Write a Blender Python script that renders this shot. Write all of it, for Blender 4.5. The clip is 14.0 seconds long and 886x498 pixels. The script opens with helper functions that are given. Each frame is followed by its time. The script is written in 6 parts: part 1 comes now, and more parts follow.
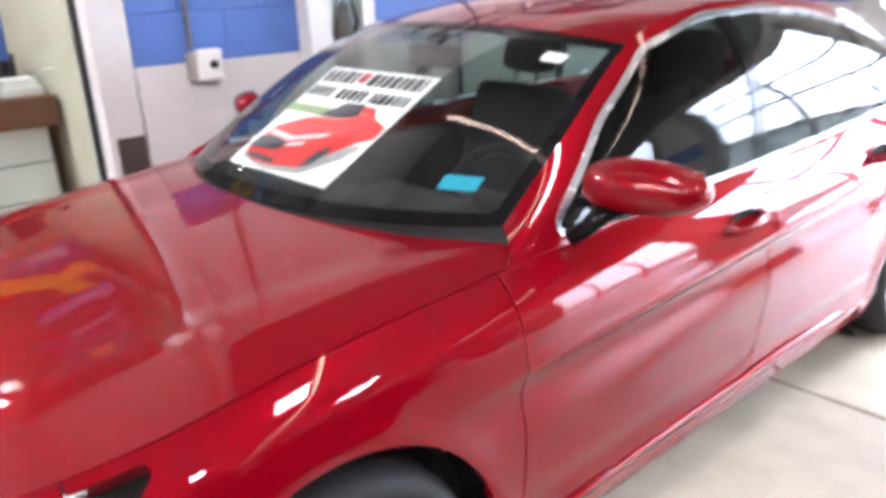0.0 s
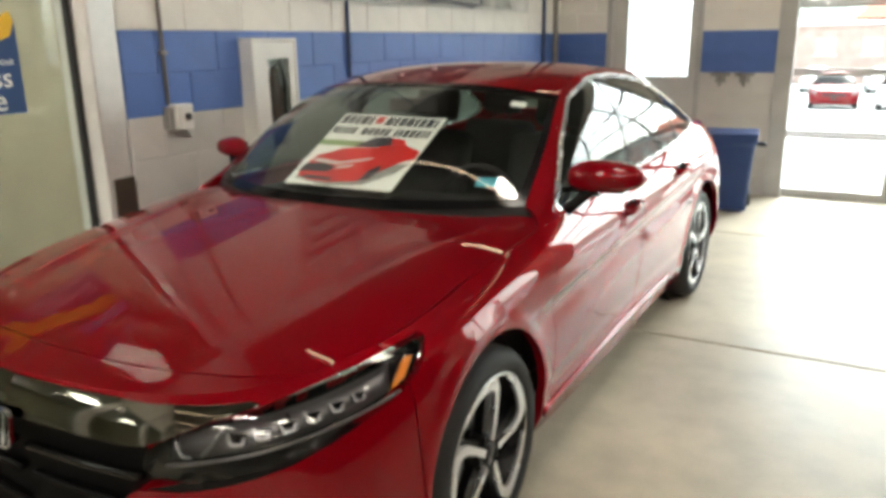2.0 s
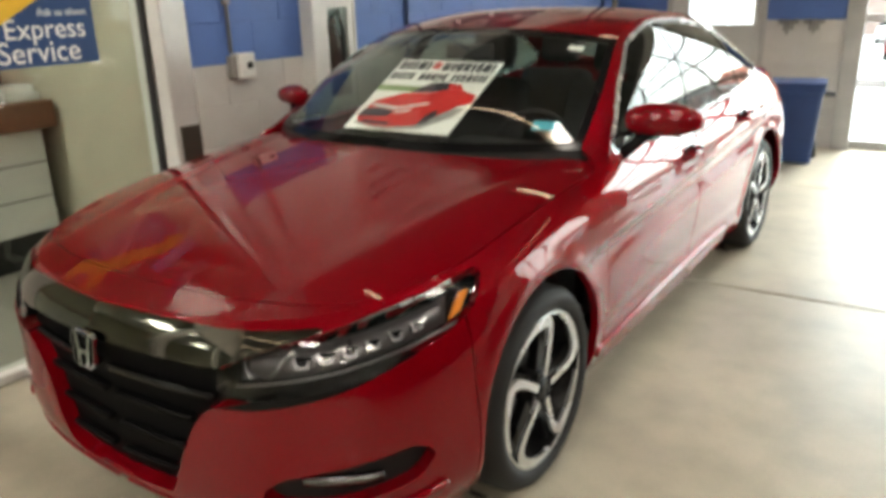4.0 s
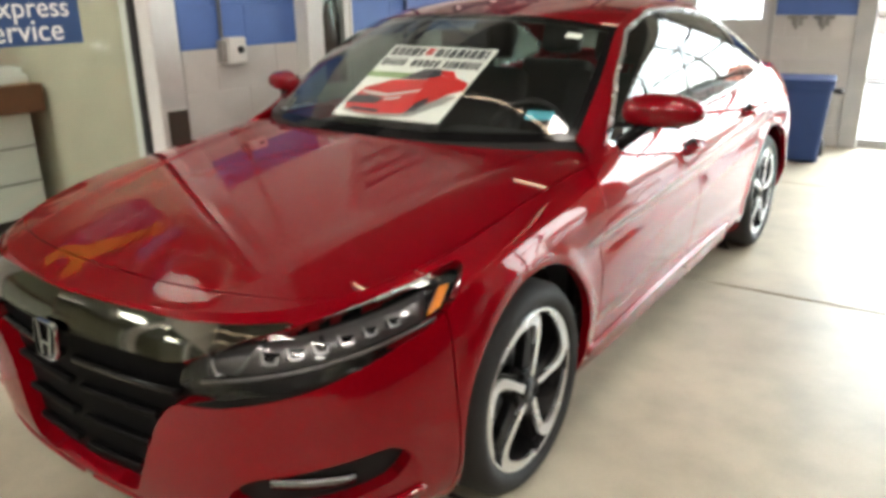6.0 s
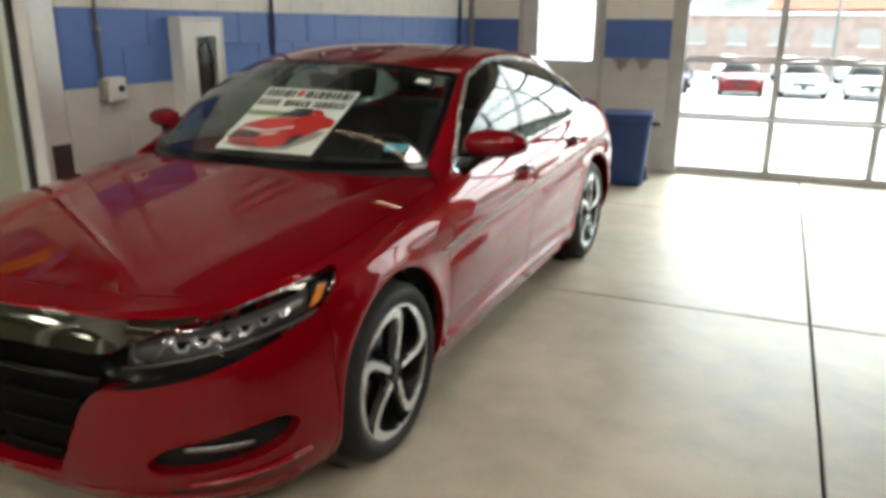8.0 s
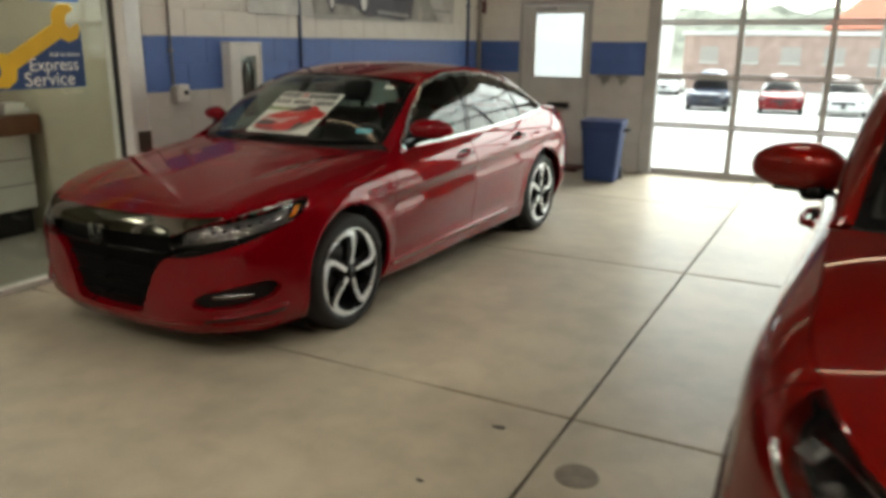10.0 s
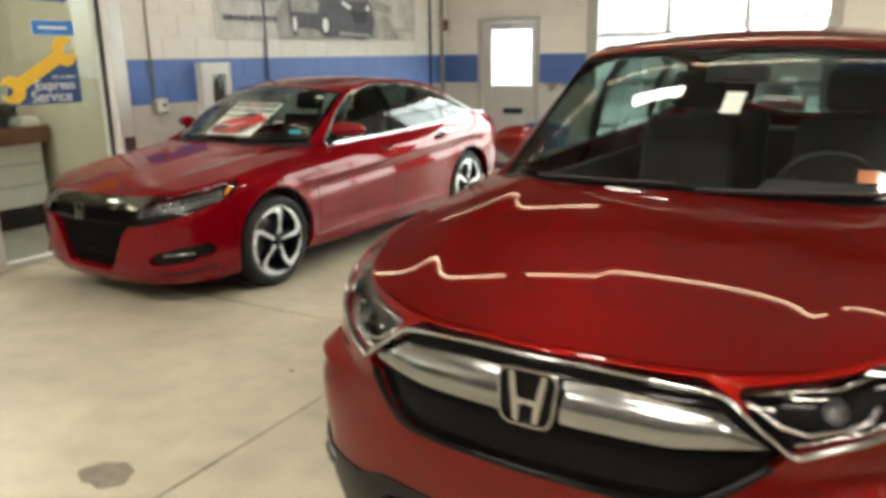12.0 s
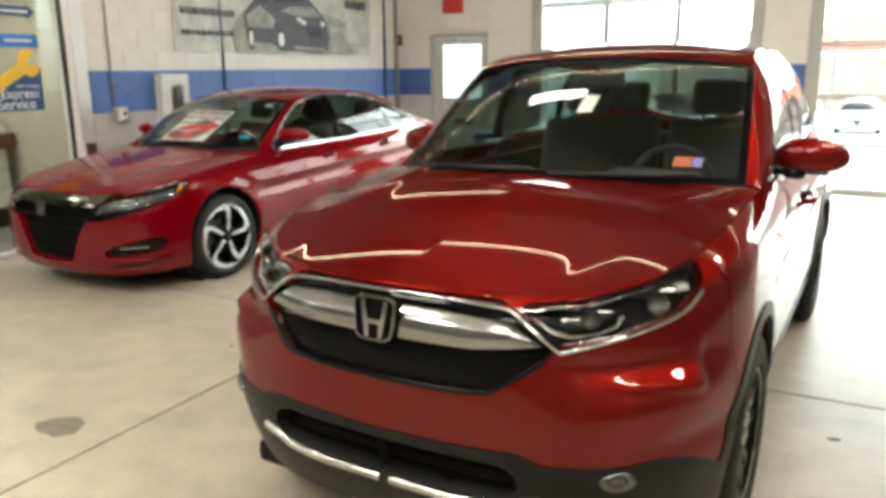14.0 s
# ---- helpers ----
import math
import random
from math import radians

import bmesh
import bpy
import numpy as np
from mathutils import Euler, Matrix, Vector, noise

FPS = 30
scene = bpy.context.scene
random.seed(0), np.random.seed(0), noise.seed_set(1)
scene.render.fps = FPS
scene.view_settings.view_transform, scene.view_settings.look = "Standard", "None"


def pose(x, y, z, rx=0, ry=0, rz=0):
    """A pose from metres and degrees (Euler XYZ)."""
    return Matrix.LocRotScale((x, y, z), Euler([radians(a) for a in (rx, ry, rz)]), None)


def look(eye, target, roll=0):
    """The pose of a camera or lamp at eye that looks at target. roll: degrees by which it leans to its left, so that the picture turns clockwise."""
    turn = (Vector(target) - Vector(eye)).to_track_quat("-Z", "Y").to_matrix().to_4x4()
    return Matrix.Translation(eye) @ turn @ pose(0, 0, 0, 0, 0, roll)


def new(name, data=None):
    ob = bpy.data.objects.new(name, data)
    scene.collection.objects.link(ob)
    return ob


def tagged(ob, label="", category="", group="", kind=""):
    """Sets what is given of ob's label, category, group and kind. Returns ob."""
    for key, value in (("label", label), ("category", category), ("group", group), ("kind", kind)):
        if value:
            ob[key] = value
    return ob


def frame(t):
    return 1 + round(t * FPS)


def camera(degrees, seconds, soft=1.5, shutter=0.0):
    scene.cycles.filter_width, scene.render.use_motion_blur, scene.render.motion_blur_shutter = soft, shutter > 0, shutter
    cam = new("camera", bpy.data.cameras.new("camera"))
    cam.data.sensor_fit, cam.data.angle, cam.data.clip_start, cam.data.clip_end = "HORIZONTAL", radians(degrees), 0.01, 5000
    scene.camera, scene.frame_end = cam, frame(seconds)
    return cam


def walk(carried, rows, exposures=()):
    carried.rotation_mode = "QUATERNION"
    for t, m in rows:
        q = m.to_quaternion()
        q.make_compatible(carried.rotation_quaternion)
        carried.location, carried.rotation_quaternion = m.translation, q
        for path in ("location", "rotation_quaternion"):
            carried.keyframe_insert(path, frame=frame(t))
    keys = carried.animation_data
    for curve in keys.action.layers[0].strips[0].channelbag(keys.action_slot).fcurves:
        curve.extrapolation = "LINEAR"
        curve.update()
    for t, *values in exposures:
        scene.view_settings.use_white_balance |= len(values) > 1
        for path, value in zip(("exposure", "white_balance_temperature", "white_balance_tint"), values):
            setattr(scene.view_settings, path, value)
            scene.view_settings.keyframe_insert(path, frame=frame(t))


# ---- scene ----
cam = camera(60.6, 14.0, soft=4.0, shutter=0.5)
PATH = [
    (0, (1.864, -0.613, 1.509), (0.451, 0.635, 0.84), -2.2),
    (0.5, (1.772, -0.954, 1.571), (0.594, 0.564, 1.017), 0.3),
    (0.7, (1.8, -1.092, 1.571), (0.648, 0.451, 1.031), -0.2),
    (1, (1.823, -1.303, 1.579), (0.748, 0.288, 1.021), 2.1),
    (1.5, (1.787, -1.67, 1.577), (0.83, -0.02, 0.977), -0.2),
    (2, (1.766, -1.899, 1.551), (0.832, -0.211, 1.025), -0.8),
    (2.5, (1.796, -1.973, 1.543), (0.858, -0.282, 1.036), -1.0),
    (3, (1.791, -1.967, 1.545), (0.835, -0.277, 1.064), -1.0),
    (3.5, (1.798, -1.952, 1.528), (0.773, -0.328, 0.971), -1.8),
    (4, (1.795, -1.96, 1.512), (0.753, -0.374, 0.883), -1.6),
    (4.2, (1.796, -1.931, 1.496), (0.761, -0.358, 0.821), -1.7),
    (6.5, (1.791, -1.845, 1.474), (0.737, -0.26, 0.862), -0.4),
    (7, (1.787, -1.882, 1.487), (0.761, -0.263, 0.914), -0.3),
    (7.5, (1.832, -2.024, 1.526), (0.962, -0.317, 0.952), -0.2),
    (8, (2.046, -2.284, 1.559), (1.287, -0.523, 0.99), 0.5),
    (8.2, (2.139, -2.412, 1.568), (1.347, -0.662, 1.012), -0.0),
    (10.3, (3.487, -3.528, 1.613), (2.561, -1.831, 1.102), -0.0),
    (10.5, (3.636, -3.585, 1.623), (2.668, -1.906, 1.13), -1.0),
    (11, (4.057, -3.717, 1.604), (3.015, -2.089, 1.088), 1.3),
    (11.5, (4.345, -3.875, 1.637), (3.311, -2.237, 1.138), -0.4),
    (12, (4.624, -4.078, 1.634), (3.654, -2.402, 1.137), -0.8),
    (12.5, (4.894, -4.236, 1.623), (3.97, -2.541, 1.1), -0.1),
    (13, (5.096, -4.362, 1.614), (4.145, -2.671, 1.126), -0.7),
    (13.5, (5.154, -4.412, 1.614), (4.228, -2.699, 1.161), -1.1),
    (14, (5.165, -4.409, 1.601), (4.249, -2.692, 1.141), -0.6),
]
EXPOSURES = [(0, 3.35, 5500, 24), (.5, 2.65, 6000, 12), (1, 2.3, 6200, 10), (2, 2.2, 6450, 10), (4.2, 2.2, 6450, 10), (6.4, 2.55, 6250, 12), (7.2, 2.5, 6250, 12), (8.2, 1.65, 6350, 10),
             (10.3, 1.35, 6800, 10), (10.6, 1.45, 6800, 10), (11, 2.05, 6700, 8), (12.5, 2.3, 6500, 8), (14, 2.35, 6350, 8)]
walk(cam, [(t, look(eye, target, roll)) for t, eye, target, roll in PATH], EXPOSURES)

# ---------- light ----------
world = bpy.data.worlds.new("overcast_sky")
scene.world = world
world.use_nodes = True
wn = world.node_tree
sky = wn.nodes.new("ShaderNodeTexSky")
sky.sky_type = "NISHITA"
sky.sun_disc = False
sky.sun_elevation = radians(48)
sky.sun_rotation = radians(20)
sky.air_density, sky.dust_density = 1.0, 3.0
wn.nodes["Background"].inputs["Strength"].default_value = 0.33
haze = wn.nodes.new("ShaderNodeHueSaturation")
haze.inputs["Saturation"].default_value = 0.25
wn.links.new(sky.outputs[0], haze.inputs["Color"])
wn.links.new(haze.outputs[0], wn.nodes["Background"].inputs["Color"])
sun = new("sun", bpy.data.lights.new("sun", "SUN"))
sun.data.energy, sun.data.angle, sun.data.color = 0.6, radians(30), (1.0, 0.96, 0.9)
sun.matrix_world = look((6, 40, 34), (3, 6, 0))
TUBE_POWER = 4.6


# ---------- material helpers ----------
def mat(name):
    m = bpy.data.materials.new(name)
    m.use_nodes = True
    return m, m.node_tree, m.node_tree.nodes["Principled BSDF"]


def surf(name, col, rough=0.5, metal=0.0, var=0.12, scale=6.0, bump=0.0, bscale=60.0, coat=0.0, spec=0.5, dark=None, rvar=0.1, island=0.0, ior=1.45):
    """A general surface: base colour broken up at two scales, uneven gloss and fine relief."""
    m, nt, b = mat(name)
    N, L = nt.nodes.new, nt.links.new
    tc = N("ShaderNodeTexCoord")
    big, fine = N("ShaderNodeTexNoise"), N("ShaderNodeTexNoise")
    big.inputs["Scale"].default_value, big.inputs["Detail"].default_value = scale, 4
    fine.inputs["Scale"].default_value, fine.inputs["Detail"].default_value = scale * 9, 3
    for n in (big, fine):
        L(tc.outputs["Object"], n.inputs["Vector"])
    add = N("ShaderNodeMath")
    add.operation = "MULTIPLY_ADD"
    add.inputs[1].default_value = 0.35
    L(fine.outputs["Fac"], add.inputs[0])
    L(big.outputs["Fac"], add.inputs[2])
    src = add.outputs[0]
    if island:
        oi = N("ShaderNodeObjectInfo")
        isl = N("ShaderNodeMath")
        isl.operation = "MULTIPLY_ADD"
        isl.inputs[1].default_value = island
        L(oi.outputs["Random"], isl.inputs[0])
        L(src, isl.inputs[2])
        src = isl.outputs[0]
    ramp = N("ShaderNodeMapRange")
    ramp.inputs[1].default_value, ramp.inputs[2].default_value = 0.45, 0.95 + island
    mix = N("ShaderNodeMix")
    mix.data_type = "RGBA"
    lo = dark if dark else tuple(c * (1 - var) for c in col)
    mix.inputs["A"].default_value = (*lo, 1)
    mix.inputs["B"].default_value = (*[min(1, c * (1 + var * 0.5)) for c in col], 1)
    L(src, ramp.inputs[0])
    L(ramp.outputs[0], mix.inputs["Factor"])
    L(mix.outputs["Result"], b.inputs["Base Color"])
    rr = N("ShaderNodeMapRange")
    rr.inputs[3].default_value, rr.inputs[4].default_value = max(0.02, rough - rvar), min(1, rough + rvar)
    L(big.outputs["Fac"], rr.inputs[0])
    L(rr.outputs[0], b.inputs["Roughness"])
    b.inputs["Metallic"].default_value = metal
    b.inputs["Coat Weight"].default_value = coat
    b.inputs["Coat Roughness"].default_value = 0.04
    b.inputs["Specular IOR Level"].default_value = spec
    b.inputs["IOR"].default_value = ior
    if bump:
        bn, bp = N("ShaderNodeTexNoise"), N("ShaderNodeBump")
        bn.inputs["Scale"].default_value, bn.inputs["Detail"].default_value = bscale, 5
        L(tc.outputs["Object"], bn.inputs["Vector"])
        L(bn.outputs["Fac"], bp.inputs["Height"])
        bp.inputs["Strength"].default_value, bp.inputs["Distance"].default_value = bump, 0.004
        L(bp.outputs[0], b.inputs["Normal"])
    return m


def paint(name, col, metal, flake, rough=0.36):
    """Clear-coated car paint with fine flakes and a slight orange peel."""
    m, nt, b = mat(name)
    N, L = nt.nodes.new, nt.links.new
    tc = N("ShaderNodeTexCoord")
    vo = N("ShaderNodeTexVoronoi")
    vo.inputs["Scale"].default_value = 900
    L(tc.outputs["Object"], vo.inputs["Vector"])
    big = N("ShaderNodeTexNoise")
    big.inputs["Scale"].default_value, big.inputs["Detail"].default_value = 2.5, 5
    L(tc.outputs["Object"], big.inputs["Vector"])
    mix = N("ShaderNodeMix")
    mix.data_type = "RGBA"
    mix.inputs["A"].default_value = (*[c * (1 - flake) for c in col], 1)
    mix.inputs["B"].default_value = (*[min(1, c * (1 + flake)) for c in col], 1)
    sep = N("ShaderNodeSeparateColor")
    L(vo.outputs["Color"], sep.inputs[0])
    L(sep.outputs[0], mix.inputs["Factor"])
    L(mix.outputs["Result"], b.inputs["Base Color"])
    b.inputs["Metallic"].default_value = metal
    b.inputs["Roughness"].default_value = rough
    b.inputs["Specular IOR Level"].default_value = 0.0
    b.inputs["Specular Tint"].default_value = (*[min(1, c / max(col) * .6) for c in col], 1)
    b.inputs["Coat Weight"].default_value = 1.0
    b.inputs["Coat IOR"].default_value = 1.4
    cr = N("ShaderNodeMapRange")
    cr.inputs[3].default_value, cr.inputs[4].default_value = 0.0, 0.012
    L(big.outputs["Fac"], cr.inputs[0])
    L(cr.outputs[0], b.inputs["Coat Roughness"])
    return m


def pane(name, tint, tintmix=1.0, ior=1.5, rough=0.0):
    """Thin sheet glass: a tinted clear sheet with Fresnel gloss."""
    m, nt, b = mat(name)
    nt.nodes.remove(b)
    N, L = nt.nodes.new, nt.links.new
    tr, gl, mx, lw = N("ShaderNodeBsdfTransparent"), N("ShaderNodeBsdfGlossy"), N("ShaderNodeMixShader"), N("ShaderNodeLayerWeight")
    pw, fr = N("ShaderNodeMath"), N("ShaderNodeMath")
    pw.operation, fr.operation = "POWER", "MULTIPLY_ADD"
    f0 = ((ior - 1) / (ior + 1)) ** 2
    lw.inputs["Blend"].default_value, pw.inputs[1].default_value = 0.5, 5.0
    fr.inputs[1].default_value, fr.inputs[2].default_value = 1 - f0, f0
    L(lw.outputs["Facing"], pw.inputs[0])
    L(pw.outputs[0], fr.inputs[0])
    tr.inputs["Color"].default_value = (*tint, 1)
    gl.inputs["Roughness"].default_value = rough
    L(fr.outputs[0], mx.inputs[0])
    L(tr.outputs[0], mx.inputs[1])
    L(gl.outputs[0], mx.inputs[2])
    L(mx.outputs[0], nt.nodes["Material Output"].inputs["Surface"])
    return m


def glow(name, col, power):
    m, nt, b = mat(name)
    b.inputs["Base Color"].default_value = (0.8, 0.8, 0.8, 1)
    b.inputs["Emission Color"].default_value = (*col, 1)
    b.inputs["Emission Strength"].default_value = power
    return m


def concrete():
    """Sealed shop floor: mottled, stained, slightly shiny."""
    m, nt, b = mat("sealed_concrete")
    N, L = nt.nodes.new, nt.links.new
    ge = N("ShaderNodeNewGeometry")
    n1, n2, n3 = N("ShaderNodeTexNoise"), N("ShaderNodeTexNoise"), N("ShaderNodeTexNoise")
    for n, s, d in ((n1, 0.9, 6), (n2, 5.0, 6), (n3, 90, 3)):
        n.inputs["Scale"].default_value, n.inputs["Detail"].default_value = s, d
        L(ge.outputs["Position"], n.inputs["Vector"])
    r1 = N("ShaderNodeValToRGB")
    r1.color_ramp.elements[0].position, r1.color_ramp.elements[1].position = 0.3, 0.72
    r1.color_ramp.elements[0].color = (0.35, 0.318, 0.248, 1)
    r1.color_ramp.elements[1].color = (0.53, 0.487, 0.375, 1)
    L(n1.outputs["Fac"], r1.inputs[0])
    r2 = N("ShaderNodeMapRange")
    r2.inputs[1].default_value, r2.inputs[2].default_value, r2.inputs[3].default_value, r2.inputs[4].default_value = 0.28, 0.60, 0.83, 1.04
    L(n2.outputs["Fac"], r2.inputs[0])
    r3 = N("ShaderNodeMapRange")
    r3.inputs[3].default_value, r3.inputs[4].default_value = 0.9, 1.08
    L(n3.outputs["Fac"], r3.inputs[0])
    mu = N("ShaderNodeMath")
    mu.operation = "MULTIPLY"
    L(r2.outputs[0], mu.inputs[0])
    L(r3.outputs[0], mu.inputs[1])
    vm = N("ShaderNodeVectorMath")
    vm.operation = "SCALE"
    L(r1.outputs[0], vm.inputs[0])
    L(mu.outputs[0], vm.inputs["Scale"])
    L(vm.outputs[0], b.inputs["Base Color"])
    rr = N("ShaderNodeMapRange")
    rr.inputs[3].default_value, rr.inputs[4].default_value = 0.30, 0.52
    L(n2.outputs["Fac"], rr.inputs[0])
    L(rr.outputs[0], b.inputs["Roughness"])
    bp = N("ShaderNodeBump")
    bp.inputs["Strength"].default_value, bp.inputs["Distance"].default_value = 0.12, 0.003
    L(n3.outputs["Fac"], bp.inputs["Height"])
    L(bp.outputs[0], b.inputs["Normal"])
    return m


FLOOR = concrete()
RED = paint("crimson_paint", (0.18, 0.0007, 0.005), 0.3, 0.2)
LAVA = paint("orange_red_pearl_paint", (0.18, 0.0052, 0.0034), 0.85, 0.3, 0.46)
LAMP_GREY = surf("grey_lamp_interior", (0.13, 0.13, 0.135), 0.3, metal=0.7)
GLOSS_BLACK = surf("gloss_black_plastic", (0.006, 0.006, 0.0065), 0.08, spec=0.13, var=0.2, rvar=0.04)
SATIN_BLACK = surf("grained_black_plastic", (0.014, 0.014, 0.0145), 0.36, spec=0.16, bump=0.25, bscale=500)
GRILLE = surf("matt_black_grille", (0.003, 0.003, 0.0033), 0.6, spec=0.08)
GAP = surf("dark_panel_gap", (0.006, 0.005, 0.005), 0.9)
CHROME = surf("chrome", (0.52, 0.52, 0.53), 0.07, metal=1.0, var=0.06, rvar=0.03)
DARK_CHROME = surf("dark_smoked_chrome", (0.15, 0.145, 0.125), 0.07, metal=1.0, rvar=0.03)
WING = surf("bright_satin_chrome", (0.33, 0.34, 0.35), 0.16, metal=1.0, var=0.05, rvar=0.03)
SILVER = surf("machined_alloy", (0.66, 0.67, 0.68), 0.27, metal=0.9, var=0.1)
FRAME_STEEL = surf("dull_dark_steel", (0.10, 0.10, 0.10), 0.45, metal=0.8)
GREY_ALLOY = surf("black_painted_alloy", (0.004, 0.004, 0.0045), 0.3, spec=0.15)
RUBBER = surf("tyre_rubber", (0.009, 0.009, 0.0095), 0.7, bump=0.3, bscale=160)
CABIN = surf("black_cabin_trim", (0.016, 0.016, 0.017), 0.75, bump=0.2, bscale=260)
CLOTH = surf("charcoal_seat_cloth", (0.03, 0.03, 0.032), 0.9, bump=0.4, bscale=420)
GREY_CLOTH = surf("grey_seat_cloth", (0.04, 0.042, 0.039), 0.9, bump=0.4, bscale=420)
HEADLINER = surf("grey_headliner", (0.20, 0.20, 0.19), 0.95)
SCREEN_GLASS = pane("windshield_glass", (0.80, 0.87, 0.83), ior=1.8)
SIDE_GLASS = pane("tinted_side_glass", (0.24, 0.31, 0.275), ior=1.6)
LENS = pane("clear_lamp_cover", (0.93, 0.93, 0.93))
CLEAR = pane("clear_sheet_glass", (0.90, 0.95, 0.93))
DOUBLE_GLASS = pane("double_shop_front_glass", (0.84, 0.88, 0.85), ior=1.55)
PRIVACY_GLASS = pane("dark_privacy_glass", (0.10, 0.13, 0.115), ior=1.6)
AMBER = surf("amber_reflector", (0.62, 0.19, 0.015), 0.2, coat=1.0)
LED = surf("faceted_lamp_reflector", (0.17, 0.175, 0.18), 0.25, metal=1.0, bump=0.8, bscale=90)
CELL = surf("bright_lamp_optic", (0.22, 0.225, 0.235), 0.35, metal=1.0, bump=0.5, bscale=120)
ALU = surf("anodised_aluminium", (0.68, 0.67, 0.65), 0.38, metal=0.3, var=0.12, scale=3)
WALL_WHITE = surf("cream_block_paint", (0.78, 0.76, 0.71), 0.6, bump=0.55, bscale=120, var=0.1, island=0.25)
WALL_GREY = surf("grey_block_paint", (0.57, 0.555, 0.53), 0.55, bump=0.55, bscale=120, var=0.1, island=0.25)
WALL_BLUE = surf("blue_block_paint", (0.088, 0.168, 0.45), 0.45, bump=0.5, bscale=120, var=0.14, island=0.25)
MORTAR_WHITE = surf("cream_painted_joint", (0.76, 0.74, 0.69), 0.7)
MORTAR_GREY = surf("grey_painted_joint", (0.56, 0.545, 0.52), 0.7)
MORTAR_BLUE = surf("blue_painted_joint", (0.08, 0.155, 0.42), 0.55)
FAR_WALL = surf("dull_grey_wall_paint", (0.17, 0.166, 0.155), 0.7, bump=0.3, bscale=80)
CEIL = surf("grey_ceiling_deck", (0.27, 0.265, 0.25), 0.8, bump=0.3, bscale=80)
DOOR_GREY = surf("grey_door_enamel", (0.56, 0.56, 0.54), 0.45, var=0.08)
FRAME_GREY = surf("grey_steel_frame", (0.44, 0.44, 0.43), 0.5)
GATE = surf("dull_aluminium_door_rail", (0.42, 0.42, 0.41), 0.5, metal=0.3)
BIN_BLUE = surf("blue_bin_plastic", (0.014, 0.042, 0.15), 0.5, bump=0.2, bscale=200)
DARK = surf("black_plastic", (0.015, 0.015, 0.016), 0.5)
WHITE = surf("white_enamel", (0.74, 0.74, 0.71), 0.4, var=0.07)
PAPER = surf("white_printed_paper", (0.86, 0.86, 0.84), 0.6, var=0.05)
SIGN_BLUE = surf("navy_sign_vinyl", (0.022, 0.065, 0.19), 0.5)
SIGN_SKY = surf("bright_blue_sign_vinyl", (0.03, 0.20, 0.62), 0.5)
YELLOW = surf("yellow_sign_vinyl", (0.80, 0.50, 0.03), 0.5)
PRINT_RED = surf("red_print", (0.62, 0.02, 0.02), 0.5)
PRINT_DARK = surf("dark_print", (0.03, 0.03, 0.045), 0.5)
PRINT_GREY = surf("grey_print", (0.38, 0.38, 0.37), 0.6, var=0.4, scale=14)
PRINT_PALE = surf("pale_grey_print", (0.40, 0.39, 0.36), 0.6, var=0.5, scale=5)
PRINT_SLATE = surf("slate_print", (0.10, 0.095, 0.12), 0.5, var=0.4, scale=6)
VINYL = surf("wrinkled_banner_vinyl", (0.58, 0.575, 0.545), 0.4, bump=0.9, bscale=6, var=0.3)
TEAL = surf("teal_label", (0.02, 0.30, 0.42), 0.4)
ORANGE = surf("orange_label", (0.52, 0.15, 0.05), 0.4)
PURPLE = surf("violet_label", (0.22, 0.20, 0.62), 0.4)
WOOD = surf("brown_counter_wood", (0.16, 0.07, 0.035), 0.45, var=0.3, scale=3)
BEIGE = surf("beige_room_paint", (0.43, 0.39, 0.30), 0.7)
ROOM_FLOOR = surf("dull_office_floor", (0.22, 0.21, 0.18), 0.4)
ASPHALT = surf("car_park_asphalt", (0.46, 0.46, 0.45), 0.85, bump=0.4, bscale=30, scale=0.8)
# brick colour lightened to imitate the outdoor glare that washes it out
BRICK_FAR = surf("far_glare_paled_brick", (0.52, 0.38, 0.33), 0.85, var=0.25, scale=1.5)
TUBE = glow("lit_fluorescent_tube", (1.0, 0.76, 0.50), TUBE_POWER)
FILL_PANEL = glow("lit_fill_diffuser", (1.0, 0.91, 0.78), 15.0)
WEAK_PANEL = glow("weaker_high_bay_diffuser", (1.0, 0.91, 0.78), 8.0)


# ---------- geometry kit ----------
def put(name, V, F, material, parent=None, label="", smooth=True):
    """One mesh object from points and faces."""
    me = bpy.data.meshes.new(name)
    me.from_pydata([tuple(v) for v in V], [], [tuple(f) for f in F])
    me.materials.append(material)
    if smooth:
        me.polygons.foreach_set("use_smooth", [True] * len(me.polygons))
    me.update()
    ob = new(name, me)
    if parent:
        ob.parent = parent
    if label:
        ob["label"] = label
    return ob


def part(name, bm, material, parent=None, label="", smooth=False):
    """Links a bmesh as one mesh object."""
    me = bpy.data.meshes.new(name)
    bmesh.ops.recalc_face_normals(bm, faces=bm.faces[:])
    bm.to_mesh(me)
    bm.free()
    me.materials.append(material)
    if smooth:
        me.polygons.foreach_set("use_smooth", [True] * len(me.polygons))
    ob = new(name, me)
    if parent:
        ob.parent = parent
    if label:
        ob["label"] = label
    return ob


